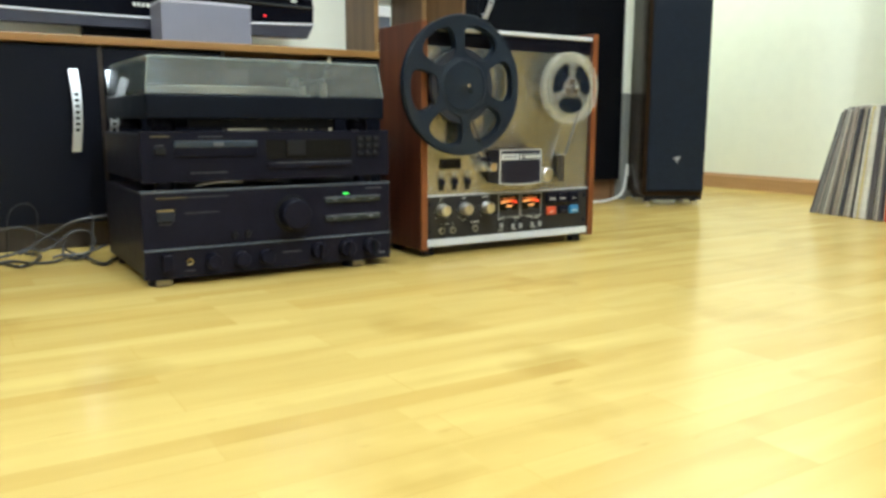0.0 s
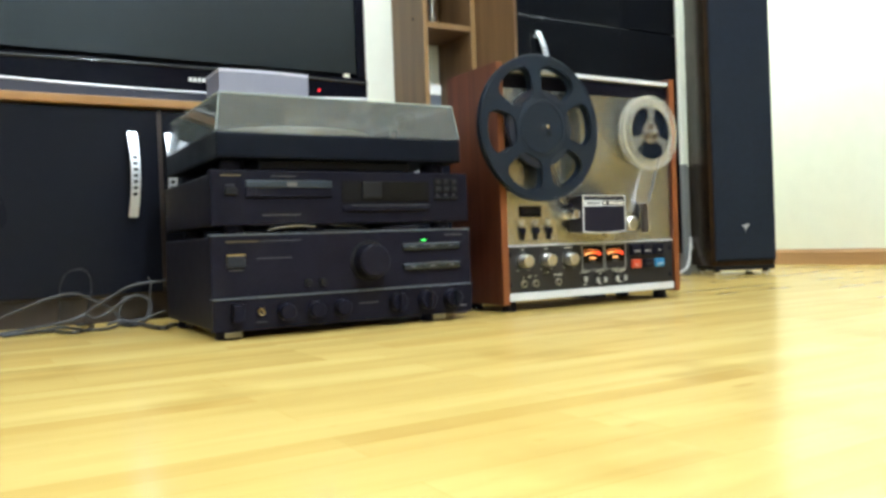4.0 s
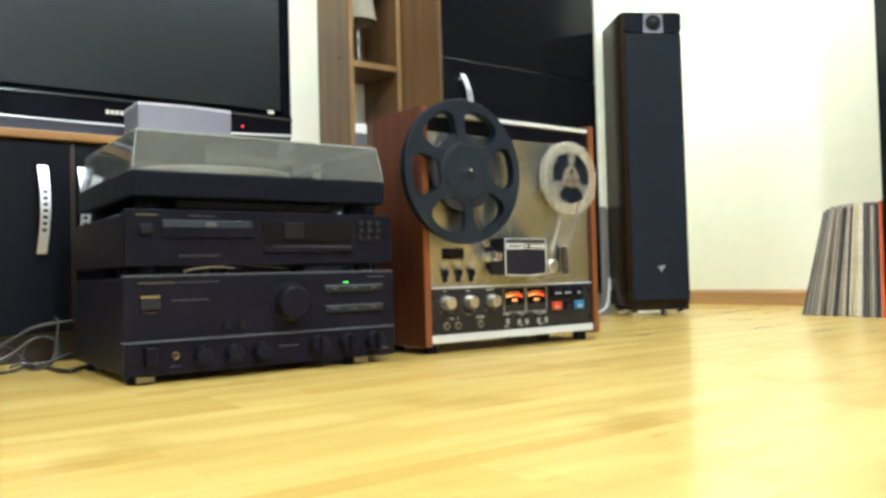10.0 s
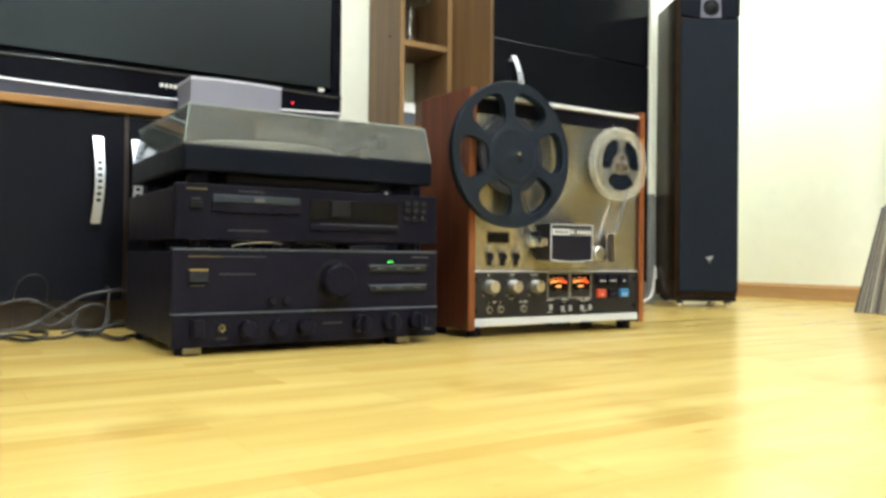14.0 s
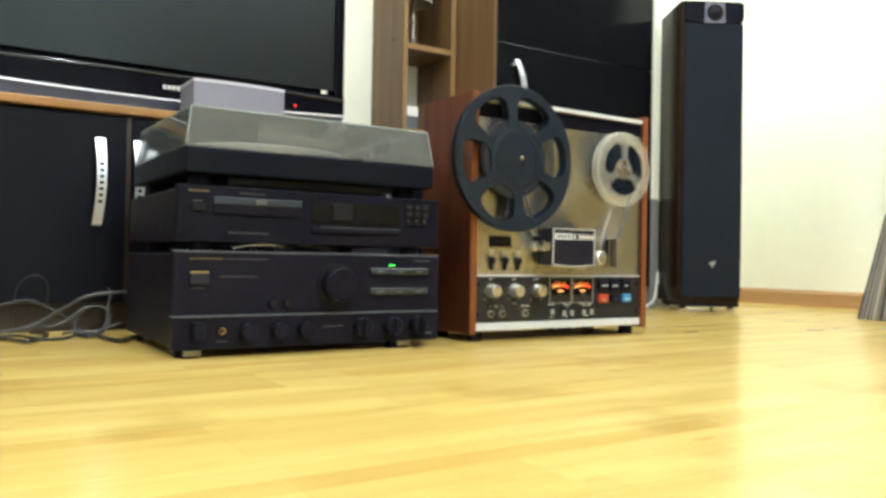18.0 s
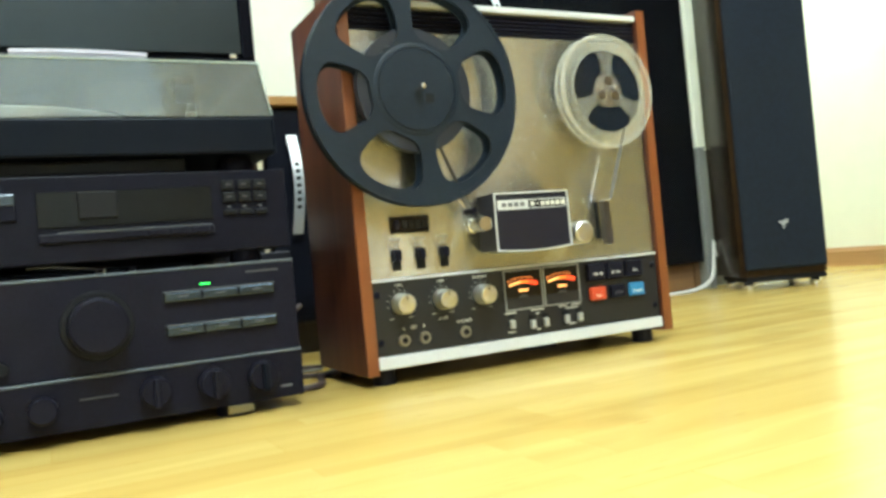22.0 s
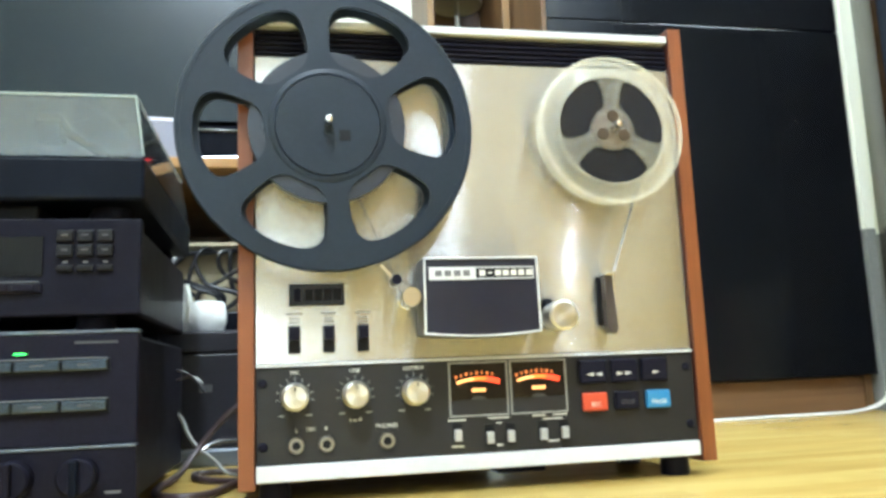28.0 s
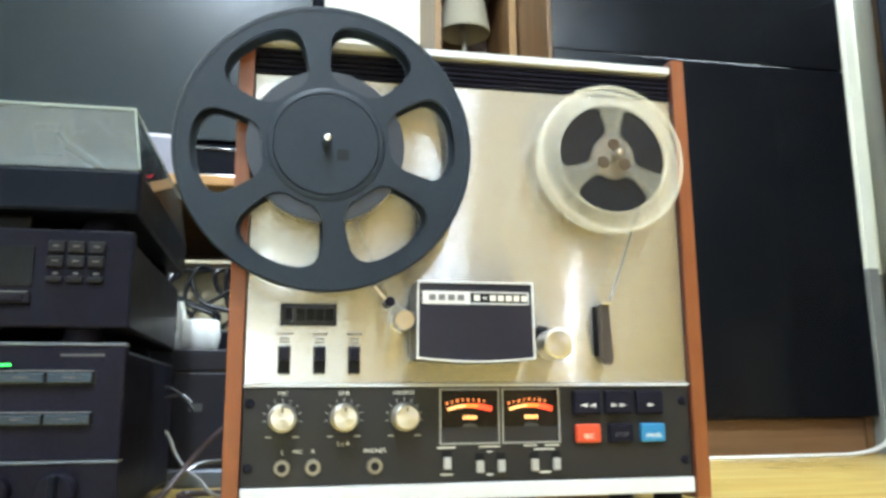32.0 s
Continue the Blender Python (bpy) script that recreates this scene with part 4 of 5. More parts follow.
    part("tape_pack", lathe([(0.021, -0.0168), (0.0538, -0.0168), (0.0538, -0.0262), (0.021, -0.0262)], (sx, 0, sz), "Y", 56, None, True), M_TAPE, small, "dark brown wound tape", True)
    part("reel_hub", lathe([(0.0, -0.0165), (0.0205, -0.0165), (0.0205, -0.0296), (0.017, -0.0306), (0.0, -0.0306)], (sx, 0, sz), "Y", 36), M_REELHUB, small, "brownish clear hub", True)
    # rims and edge strips in paler plastic, painting the light they catch
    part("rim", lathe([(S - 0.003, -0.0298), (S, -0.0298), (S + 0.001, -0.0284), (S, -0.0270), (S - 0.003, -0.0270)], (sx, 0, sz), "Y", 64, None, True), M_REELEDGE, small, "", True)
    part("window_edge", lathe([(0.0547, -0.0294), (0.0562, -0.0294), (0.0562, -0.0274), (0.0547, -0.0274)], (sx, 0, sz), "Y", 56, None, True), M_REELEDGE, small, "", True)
    for q in range(3):
        a = radians(28 + 60 + 120 * q)
        part("hub_lobe", lathe([(0.0, -0.0313), (0.0056, -0.0313), (0.0062, -0.0307), (0.0, -0.0307)], (sx + 0.0125 * math.cos(a), 0, sz + 0.0125 * math.sin(a)), "Y", 20), M_HUBLOBE, small, "brown hollow in the hub", True)
        b = radians(28 + 120 * q + 52)
        part("spoke_edge", prism([(sx + u * math.cos(b) - w * math.sin(b), sz + u * math.sin(b) + w * math.cos(b)) for u, w in ((0.021, -0.0005), (0.053, -0.0005), (0.053, 0.0005), (0.021, 0.0005))], -0.0293, -0.0290), M_REELEDGE, small, "pale strip for the glint along a spoke edge")
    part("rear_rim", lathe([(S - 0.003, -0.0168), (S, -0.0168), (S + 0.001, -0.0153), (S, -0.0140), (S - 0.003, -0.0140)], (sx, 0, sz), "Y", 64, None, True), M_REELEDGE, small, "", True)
    part("spindle", lathe([(0.0, -0.0480), (0.003, -0.0473), (0.0042, -0.0445), (0.0042, 0.0), (0.0, 0.0)], (sx, 0, sz), "Y", 20), M_CHROME, r, "bright metal spindle", True)
    part("spindle_table", lathe([(0.0, -0.0155), (0.030, -0.0155), (0.032, -0.0140), (0.032, -0.001), (0.0, -0.001)], (sx, 0, sz), "Y", 36), M_BLACK, r, "black reel table", True)

    # head cover
    arc = [(-0.064 + 0.1075 * k / 10, 0.1425 - 0.0032 * math.sin(math.pi * k / 10)) for k in range(11)]
    outline = arc + [(0.0425, 0.2108), (-0.0632, 0.2108)]
    cover = part("head_cover", prism(outline, -0.040, -0.0005), M_NAVY, r, "dark navy head cover")

    def inset(pts, k):
        mx, mz = sum(p[0] for p in pts) / len(pts), sum(p[1] for p in pts) / len(pts)
        return [(p[0] - k * (1 if p[0] > mx else -1) if abs(p[0] - mx) > 0.045 else p[0], p[1] - k * (1 if p[1] > mz else -1)) for p in pts]

    bm = bmesh.new()
    inner = inset(outline, 0.0015)
    for y in (-0.0418,):
        a = [bm.verts.new((u, y, v)) for u, v in outline]
        b = [bm.verts.new((u, y, v)) for u, v in inner]
        for k in range(len(a)):
            j = (k + 1) % len(a)
            bm.faces.new((a[k], a[j], b[j], b[k]))
    ext = bmesh.ops.extrude_face_region(bm, geom=bm.faces[:])
    bmesh.ops.translate(bm, vec=(0, 0.0016, 0), verts=[g for g in ext["geom"] if isinstance(g, bmesh.types.BMVert)])
    bmesh.ops.recalc_face_normals(bm, faces=bm.faces[:])
    part("cover_rim", bm, M_WHITESTRIP, cover, "pale metal rim")
    part("name_plate", box(-0.0585, -0.0155, -0.0408, -0.0400, 0.1905, 0.2020), M_WHITESTRIP, cover, "pale plate with a dark mark")
    part("model_plate", box(-0.0155, 0.0385, -0.0407, -0.0400, 0.1905, 0.2020), M_BLACKM, cover, "black plate with pale rim and mark")
    bars([(0.0115, 0.2013, 0.054, 0.0011), (0.0115, 0.1912, 0.054, 0.0011), (0.0380, 0.19625, 0.0011, 0.0112)], -0.0408, cover, M_WHITESTRIP, "plate_rim", "")
    bars([(-0.0095 + k * 0.0073, 0.1963, 0.0052 if k != 1 else 0.0032, 0.0050 if k != 1 else 0.0014) for k in range(7)], -0.0408, cover, M_PRINT, "model_mark", "pale maker's mark")
    bars([(-0.0500 + k * 0.0086, 0.1963, 0.0060, 0.0052) for k in range(4)], -0.0410, cover, M_GREYMARK, "maker_mark", "dark maker's mark")

    # counter and lever switches
    part("counter_window", box(-0.1812, -0.1308, -0.0016, 0.0, 0.1735, 0.1935, 0.0005, 1), M_DARKGLASS, r, "dark tape counter window")
    part("counter_reset", box(-0.1765, -0.1705, -0.0045, -0.0017, 0.178, 0.189, 0.0008), M_BLACK, r)
    for k in range(4):
        part("counter_wheel", box(-0.1665 + k * 0.0085, -0.1595 + k * 0.0085, -0.0024, -0.0016, 0.1785, 0.1885), M_BLACKM, r)
    for x in (-0.1765, -0.1455, -0.1145):
        sw = part("lever_switch", box(x - 0.0055, x + 0.0055, -0.0016, 0.0, 0.1310, 0.1552, 0.0006, 1), M_BLACKM, r, "black upright switch")
        part("lever", box(x - 0.0042, x + 0.0042, -0.0085, -0.0017, 0.1425, 0.1535, 0.0008), M_BLACK, sw)
        bars([(x, 0.1665, 0.014, 0.0014), (x, 0.1622, 0.008, 0.0012), (x, 0.1590, 0.009, 0.0012)], 0.0, r, M_FAINT, "switch_caption", "tiny unreadable caption")

    # rollers, arms, pinch roller
    part("guide_roller", lathe([(0.0, -0.036), (0.0085, -0.036), (0.0095, -0.034), (0.0095, -0.022), (0.0085, -0.0215), (0.0085, -0.010), (0.0095, -0.009), (0.0095, 0.0), (0, 0)], (-0.0735, 0, 0.1765), "Y", 28), M_CHROME, r, "chrome guide roller", True)
    part("tension_arm", prism([(-0.108, 0.2165), (-0.106, 0.2185), (-0.0855, 0.1945), (-0.0875, 0.1925)], -0.020, -0.017), M_CHROME, r, "slim bright tension arm")
    part("arm_tip", lathe([(0.0, -0.034), (0.0045, -0.034), (0.0045, -0.015), (0.0, -0.015)], (-0.0865, 0, 0.1925), "Y", 18), M_BLACK, r, "", True)
    part("pinch_roller", lathe([(0.0, -0.0385), (0.0115, -0.0385), (0.0138, -0.0365), (0.0138, -0.012), (0.0, -0.012)], (0.0670, 0, 0.1570), "Y", 40), M_SATIN, r, "bright turned metal roller cap", True)
    part("pinch_arm", box(0.056, 0.066, -0.012, 0.0, 0.160, 0.1745, 0.002), M_BLACKM, r)
    part("arm_slot", box(0.1145, 0.1195, -0.0012, 0.0, 0.148, 0.195), M_BLACKM, r, "dark slot in the deck plate")
    part("tape_lifter_arm", prism([(0.1178, 0.1955), (0.1255, 0.1955), (0.1285, 0.1440), (0.1262, 0.1390), (0.1212, 0.1400), (0.1178, 0.1450)], -0.016, -0.006), M_LIFTER, r, "taupe hanging tension arm")
    part("arm_cap", box(0.117, 0.1268, -0.020, -0.006, 0.1952, 0.1978, 0.0006, 1), M_CHROME, r)

    def tape(points, name):
        bm = bmesh.new()
        ring = [[bm.verts.new((x, y, z)) for y in (-0.0255, -0.0190)] for x, z in points]
        for a, b in zip(ring, ring[1:]):
            bm.faces.new((a[0], a[1], b[1], b[0]))
        ext = bmesh.ops.extrude_face_region(bm, geom=bm.faces[:])
        bmesh.ops.translate(bm, vec=(0.0003, 0, 0.0002), verts=[g for g in ext["geom"] if isinstance(g, bmesh.types.BMVert)])
        bmesh.ops.recalc_face_normals(bm, faces=bm.faces[:])
        part(name, bm, M_TAPERUN, r, "thin shiny brown tape")

    tape([(0.1640, 0.3040), (0.1250, 0.1985)], "tape_run")
    tape([(-0.0640, 0.1800), (-0.0870, 0.1968), (-0.1200, 0.2740)], "tape_run")

    # control panel
    for x in (-0.1765, -0.1228, -0.0687):
        k = part("level_knob", lathe([(0.0, -0.0210), (0.0098, -0.0210), (0.0112, -0.0195), (0.0116, -0.010), (0.0122, -0.0095), (0.0124, -0.0008), (0.0, -0.0008)], (x, 0, 0.0925), "Y", 36), M_SATIN, panel, "turned aluminium knob", True)
        part("pointer", box(x - 0.0006, x + 0.0006, -0.0214, -0.0209, 0.0975, 0.1015), M_BLACKM, k)
        for a in range(-10, 200, 25):
            c, d = math.cos(radians(a)), math.sin(radians(a))
            part("dial_tick", prism([(x + u * c - w * d, 0.0925 + u * d + w * c) for u, w in ((0.0140, -0.00035), (0.0172, -0.00035), (0.0172, 0.00035), (0.0140, 0.00035))], -0.0006, 0.0002), M_SLIDER, panel)
        bars([(x - 0.012, 0.0762, 0.0050, 0.0011), (x + 0.012, 0.0762, 0.0055, 0.0011)], 0.0, panel, M_SLIDER, "dial_figures", "")
    write("MIC", -0.1765, 0.1138, 0.0036, panel)
    write("LINE", -0.1228, 0.1138, 0.0036, panel)
    write("OUTPUT", -0.0687, 0.1138, 0.0036, panel)
    write("L", -0.1755, 0.0630, 0.0036, panel)
    write("MIC", -0.1625, 0.0635, 0.0036, panel)
    write("R", -0.1492, 0.0635, 0.0036, panel)
    write("PHONES", -0.0950, 0.0632, 0.0038, panel)
    write("L-o-R", -0.1228, 0.0698, 0.0036, panel)
    for x in (-0.1758, -0.1492, -0.0950):
        j = part("jack_socket", lathe([(0.0, 0.004), (0.0034, 0.004), (0.0034, -0.0030), (0.0062, -0.0030), (0.0072, -0.0016), (0.0072, 0.0), (0, 0.0045)], (x, 0, 0.0500), "Y", 28), M_SOCKET, panel, "metal ring jack socket", True)
        part("socket_hole", lathe([(0.0, -0.0034), (0.0038, -0.0034), (0.0038, -0.001), (0.0, -0.001)], (x, 0, 0.0500), "Y", 18), M_BLACKM, j, "", True)
    # level meters
    for x0, x1 in ((-0.0365, 0.0198), (0.0222, 0.0778)):
        mt = part("level_meter", box(x0, x1, -0.0012, 0.0, 0.0675, 0.1175), M_DARKGLASS, panel, "lit level meter behind dark glass")
        bars([((x0 + x1) / 2, 0.1168, x1 - x0, 0.0012), ((x0 + x1) / 2, 0.0682, x1 - x0, 0.0012), (x0 + 0.0006, 0.0925, 0.0012, 0.0476), (x1 - 0.0006, 0.0925, 0.0012, 0.0476)], -0.0016, mt, M_SLIDER, "meter_frame", "pale frame line")
        mx = (x0 + x1) / 2
        part("meter_card", box(x0 + 0.0014, x1 - 0.0014, -0.0015, -0.0010, 0.0690, 0.0828), M_METERLOW, mt, "slate lower part of the meter")
        cz0, ro, ri, sweep = 0.0405, 0.0627, 0.0602, radians(19.5)
        for nm, a, b, mat, fat in (("scale_arc", 0.0, 0.40, M_AMBERPALE, 0.0), ("scale_arc", 0.40, 0.68, M_AMBER, 0.0004), ("scale_red", 0.68, 1.0, M_METRED, 0.0010)):
            turn = [sweep - 2 * sweep * (a + (b - a) * k / 6) for k in range(7)]
            outer = [(mx - (ro + fat) * math.sin(q), cz0 + (ro + fat) * math.cos(q)) for q in turn]
            inner = [(mx - (ri - fat) * math.sin(q), cz0 + (ri - fat) * math.cos(q)) for q in turn[::-1]]
            part(nm, prism(outer + inner, -0.0022, -0.0013), mat, mt, "glowing scale")
        bars([(mx - 0.0668 * math.sin(sweep * 0.95 - 2 * sweep * k / 9), cz0 + 0.0668 * math.cos(sweep * 0.95 - 2 * sweep * k / 9), 0.0010 if k % 2 else 0.0018, 0.0024) for k in range(8)], -0.0016, mt, M_AMBERDIM, "scale_figure", "")
        bars([(mx - 0.0050 + 0.0034 * k, 0.0915, 0.0024, 0.0030) for k in range(4)], -0.0016, mt, M_AMBERPALE, "meter_mark", "glowing maker's mark")
        part("needle_cap", prism([(mx - 0.0075, 0.0829), (mx + 0.0075, 0.0829), (mx + 0.005, 0.0852), (mx, 0.0860), (mx - 0.005, 0.0852)], -0.0020, -0.0012), M_DIMPRINT, mt, "dim rounded needle cover")
    # slide switches
    for x, z in ((-0.0300, 0.0520), (0.0003, 0.0485), (0.0202, 0.0488), (0.0520, 0.0490), (0.0730, 0.0495)):
        s = part("slide_switch", box(x - 0.0042, x + 0.0042, -0.0010, 0.0, z - 0.0065, z + 0.0110), M_BLACKM, panel)
        part("slider", box(x - 0.0033, x + 0.0033, -0.0060, -0.0011, z - 0.0060, z + 0.0045, 0.0006, 1), M_SLIDER, s, "pale slider")
    bars([(-0.030, 0.0672 - 0.0025, 0.017, 0.0013), (-0.030, 0.0613, 0.006, 0.0011), (-0.030, 0.0412, 0.011, 0.0013), (0.010, 0.0652, 0.020, 0.0013), (0.010, 0.0605, 0.005, 0.0011),
          (0.010, 0.0405, 0.006, 0.0013), (0.0490, 0.0655, 0.013, 0.0013), (0.0700, 0.0655, 0.014, 0.0013), (0.0625, 0.0620, 0.020, 0.0011), (0.0625, 0.0415, 0.011, 0.0013)], 0.0, panel, M_PRINT, "switch_caption", "tiny unreadable captions")
    # transport keys
    for x in (0.1040, 0.1355, 0.1670):
        k = part("transport_key", box(x - 0.0138, x + 0.0138, -0.0070, 0.0, 0.0925, 0.1152, 0.0022), M_BLACK, panel, "black transport key")
        for u, way in {0: ((-0.0040, -1), (0.0045, -1)), 1: ((-0.0045, 1), (0.0040, 1)), 2: ((0.0010, 1),)}[round((x - 0.1040) / 0.0315)]:
            part("key_mark", prism([(x + u - 0.0036 * way, 0.0998), (x + u + 0.0036 * way, 0.1014), (x + u - 0.0036 * way, 0.1030)], -0.0076, -0.0069), M_PRINT, k, "pale arrow mark")
    for x, mt, lab in ((0.1045, M_RED, "orange-red record key"), (0.1372, M_BLACK, "black stop key"), (0.1692, M_BLUE, "light blue pause key")):
        k = part("transport_key", box(x - 0.0122, x + 0.0122, -0.0065, 0.0, 0.0672, 0.0842, 0.0018), mt, panel, lab)
    write("REC", 0.1045, 0.0730, 0.0040, panel, -0.0068)
    write("STOP", 0.1372, 0.0740, 0.0042, panel, -0.0068, M_DIMPRINT)
    write("PAUSE", 0.1692, 0.0730, 0.0040, panel, -0.0068)
    for x in (-0.2045, 0.2030):
        for z in (0.105, 0.050):
            part("screw", lathe([(0.0, -0.0022), (0.003, -0.0020), (0.0042, -0.0008), (0.0042, 0.0), (0.0, 0.0)], (x, 0, z), "Y", 18), M_BLACK, panel, "", True)
    return r


def write(text, x, z, size, parent, y=-0.0004, material=None):
    """Raised lettering on an upright front that faces -y."""
    cu = bpy.data.curves.new("lettering", "FONT")
    cu.body, cu.size, cu.align_x, cu.align_y, cu.extrude = text, size * 1.38, "CENTER", "CENTER", 0.0002
    tmp = bpy.data.objects.new("lettering", cu)
    scene.collection.objects.link(tmp)
    me = bpy.data.meshes.new_from_object(tmp.evaluated_get(bpy.context.evaluated_depsgraph_get()))
    bpy.data.objects.remove(tmp)
    me.transform(pose(x, y, z, 90, 0, 0))
    me.materials.clear()
    me.materials.append(material or M_PRINT)
    ob = new("lettering", me)
    ob.parent = parent
    return ob


# ---------------------------------------------------------------- stacked units
def round_knob(name, x, y, z, r, deep, mat, parent, label="", seg=36):
    return part(name, lathe([(0.0, -deep), (r * 0.88, -deep), (r, -deep + 0.0018), (r, 0.0), (0.0, 0.0)], (x, y, z), "Y", seg), mat, parent, label, True)


def amplifier():
    a = thing("amplifier", pose(-0.529, -0.022, 0), "large black stereo amplifier at the bottom of the stack", "amplifier")
    H = 0.2235
    part("case", box(-H + 0.004, H - 0.004, 0.016, 0.325, 0.0135, 0.1515, 0.003), M_CASE, a, "black sheet metal case")
    front = part("front_panel", box(-H, H, 0.0, 0.0155, 0.0618, 0.1530, 0.0012), M_BLACK, a, "black front panel")
    part("top_lip", box(-H, H, -0.0012, 0.015, 0.1533, 0.1556, 0.0005, 1), M_LEDGE, a, "grey top lip")
    low = part("lower_panel", prism([(0.0005, 0.0120), (0.0155, 0.0120), (0.0155, 0.0590), (-0.0030, 0.0590)], -H, H, "X"), M_BLACK, a, "sloped lower control strip")
    part("ledge", box(-H, H, -0.0045, 0.0155, 0.0593, 0.0615, 0.0006, 1), M_LEDGE, a, "grey ledge line")
    for x in (-0.195, 0.156):
        for y in (0.022, 0.27):
            part("foot", lathe([(0.019, 0.0), (0.020, 0.003), (0.018, 0.0132)], (x, y, 0), "Z", 24), M_BLACK, a, "", True)
        part("foot_plate", box(x - 0.0125, x + 0.0135, -0.003, 0.002, 0.0030, 0.0112, 0.001), M_GOLDF, a, "dull gold foot front")
    part("power_key", box(-0.2005, -0.1735, -0.0055, -0.0001, 0.1065, 0.1228, 0.0012), M_POWERKEY, front, "slate power key")
    part("power_mark", box(-0.2005, -0.1735, -0.0058, -0.0001, 0.1232, 0.1254, 0.0006, 1), M_GOLD, front, "gold line above the power key")
    bars([(-0.176, 0.1440, 0.050, 0.0016)], 0.0, front, M_GOLDF, "maker_mark", "gold maker's mark")
    bars([(-0.116, 0.1440, 0.064, 0.0011), (-0.128, 0.1180, 0.055, 0.0013), (-0.187, 0.1015, 0.020, 0.0014), (0.190, 0.1455, 0.034, 0.0018)], 0.0, front, M_DIMPRINT, "print", "")
    part("volume_collar", lathe([(0.0, -0.0022), (0.0320, -0.0022), (0.0330, -0.001), (0.0330, 0.0), (0.0, 0.0)], (0.030, 0, 0.1070), "Y", 48), M_BLACKM, front, "", True)
    k = part("volume_knob", lathe([(0.0, -0.0265), (0.0235, -0.0265), (0.0262, -0.0245), (0.0270, -0.0025), (0.0, -0.0025)], (0.030, 0, 0.1070), "Y", 56), M_BLACK, front, "large black volume knob", True)
    part("pointer", box(0.0292, 0.0308, -0.0270, -0.0264, 0.122, 0.131), M_DECK, k)
    for z in (0.1270, 0.0940):
        row = part("key_well", box(0.090, 0.2015, -0.0008, 0.0, z - 0.0062, z + 0.0062), M_BLACKM, front)
        for j in range(3):
            key = part("selector_key", box(0.0912 + j * 0.0366, 0.1272 + j * 0.0366, -0.0050, -0.0009, z - 0.0050, z + 0.0046, 0.0016), M_KEYBLUE, row, "slate grey selector key")
            bars([(0.1090 + j * 0.0366, z + 0.0002, 0.010, 0.0012)], -0.0051, key, M_DIMPRINT, "key_mark", "")
        part("key_edge", box(0.0905, 0.2010, -0.0056, -0.0009, z + 0.0049, z + 0.0059, 0.0003, 1), M_EDGE, row, "bright upper edge of the key row")
    part("lamp", box(0.1270, 0.1362, -0.0018, 0.0, 0.1367, 0.1380), M_GREEN, front, "lit green lamp")
    for x in (-0.075, -0.052):
        round_knob("tape_key", x, 0.0, 0.0775, 0.0060, 0.006, M_BLACKM, front)
    for x in (-0.114, -0.066, -0.022):
        round_knob("tone_knob", x, -0.0015, 0.0360, 0.0125, 0.017, M_BLACK, low, "black tone knob", 28)
    for x, r in ((0.076, 0.0145), (0.131, 0.0150), (0.180, 0.0150)):
        kn = round_knob("selector_knob", x, -0.0015, 0.0380, r, 0.016, M_BLACK, low, "black selector knob", 28)
        part("grip", box(x - 0.0030, x + 0.0030, -0.0258, -0.0170, 0.0240, 0.0520, 0.0015), M_BLACK if x < 0.17 else M_DECK, kn, "raised grip bar")
    part("speaker_key", box(-0.196, -0.180, -0.0130, -0.0012, 0.026, 0.052, 0.001), M_BLACK, low)
    j = part("phones_socket", lathe([(0.0038, -0.004), (0.0046, -0.0045), (0.0050, -0.003), (0.0050, 0.0), (0.0038, 0.0)], (-0.152, -0.0015, 0.0385), "Y", 24, None, True), M_BRASS, low, "small brass socket ring", True)
    part("socket_hole", lathe([(0.0, -0.003), (0.0038, -0.003), (0.0038, -0.001), (0.0, -0.001)], (-0.152, -0.0015, 0.0385), "Y", 14), M_BLACKM, j, "", True)
    bars([(0.2055, 0.0235, 0.012, 0.0020)], -0.0006, low, M_GREYMARK, "print", "small pale print")
    bars([(0.026, 0.0400, 0.034, 0.0014), (-0.152, 0.0230, 0.016, 0.0010)], -0.0022, low, M_DIMPRINT, "print", "")
    return a


M_LEDGE = paint("grey_edge_line", (0.13, 0.15, 0.185), 0.25, 0.3, grain=200, vary=0.1)
M_POWERKEY = paint("slate_key", (0.011, 0.014, 0.022), 0.35, grain=300, vary=0.12, spec=0.3)
M_BRASS = paint("brass", (0.55, 0.42, 0.16), 0.3, 0.9, vary=0.08)
M_GOLDF = paint("dull_gold", (0.140, 0.110, 0.048), 0.45, 0.3, vary=0.1)


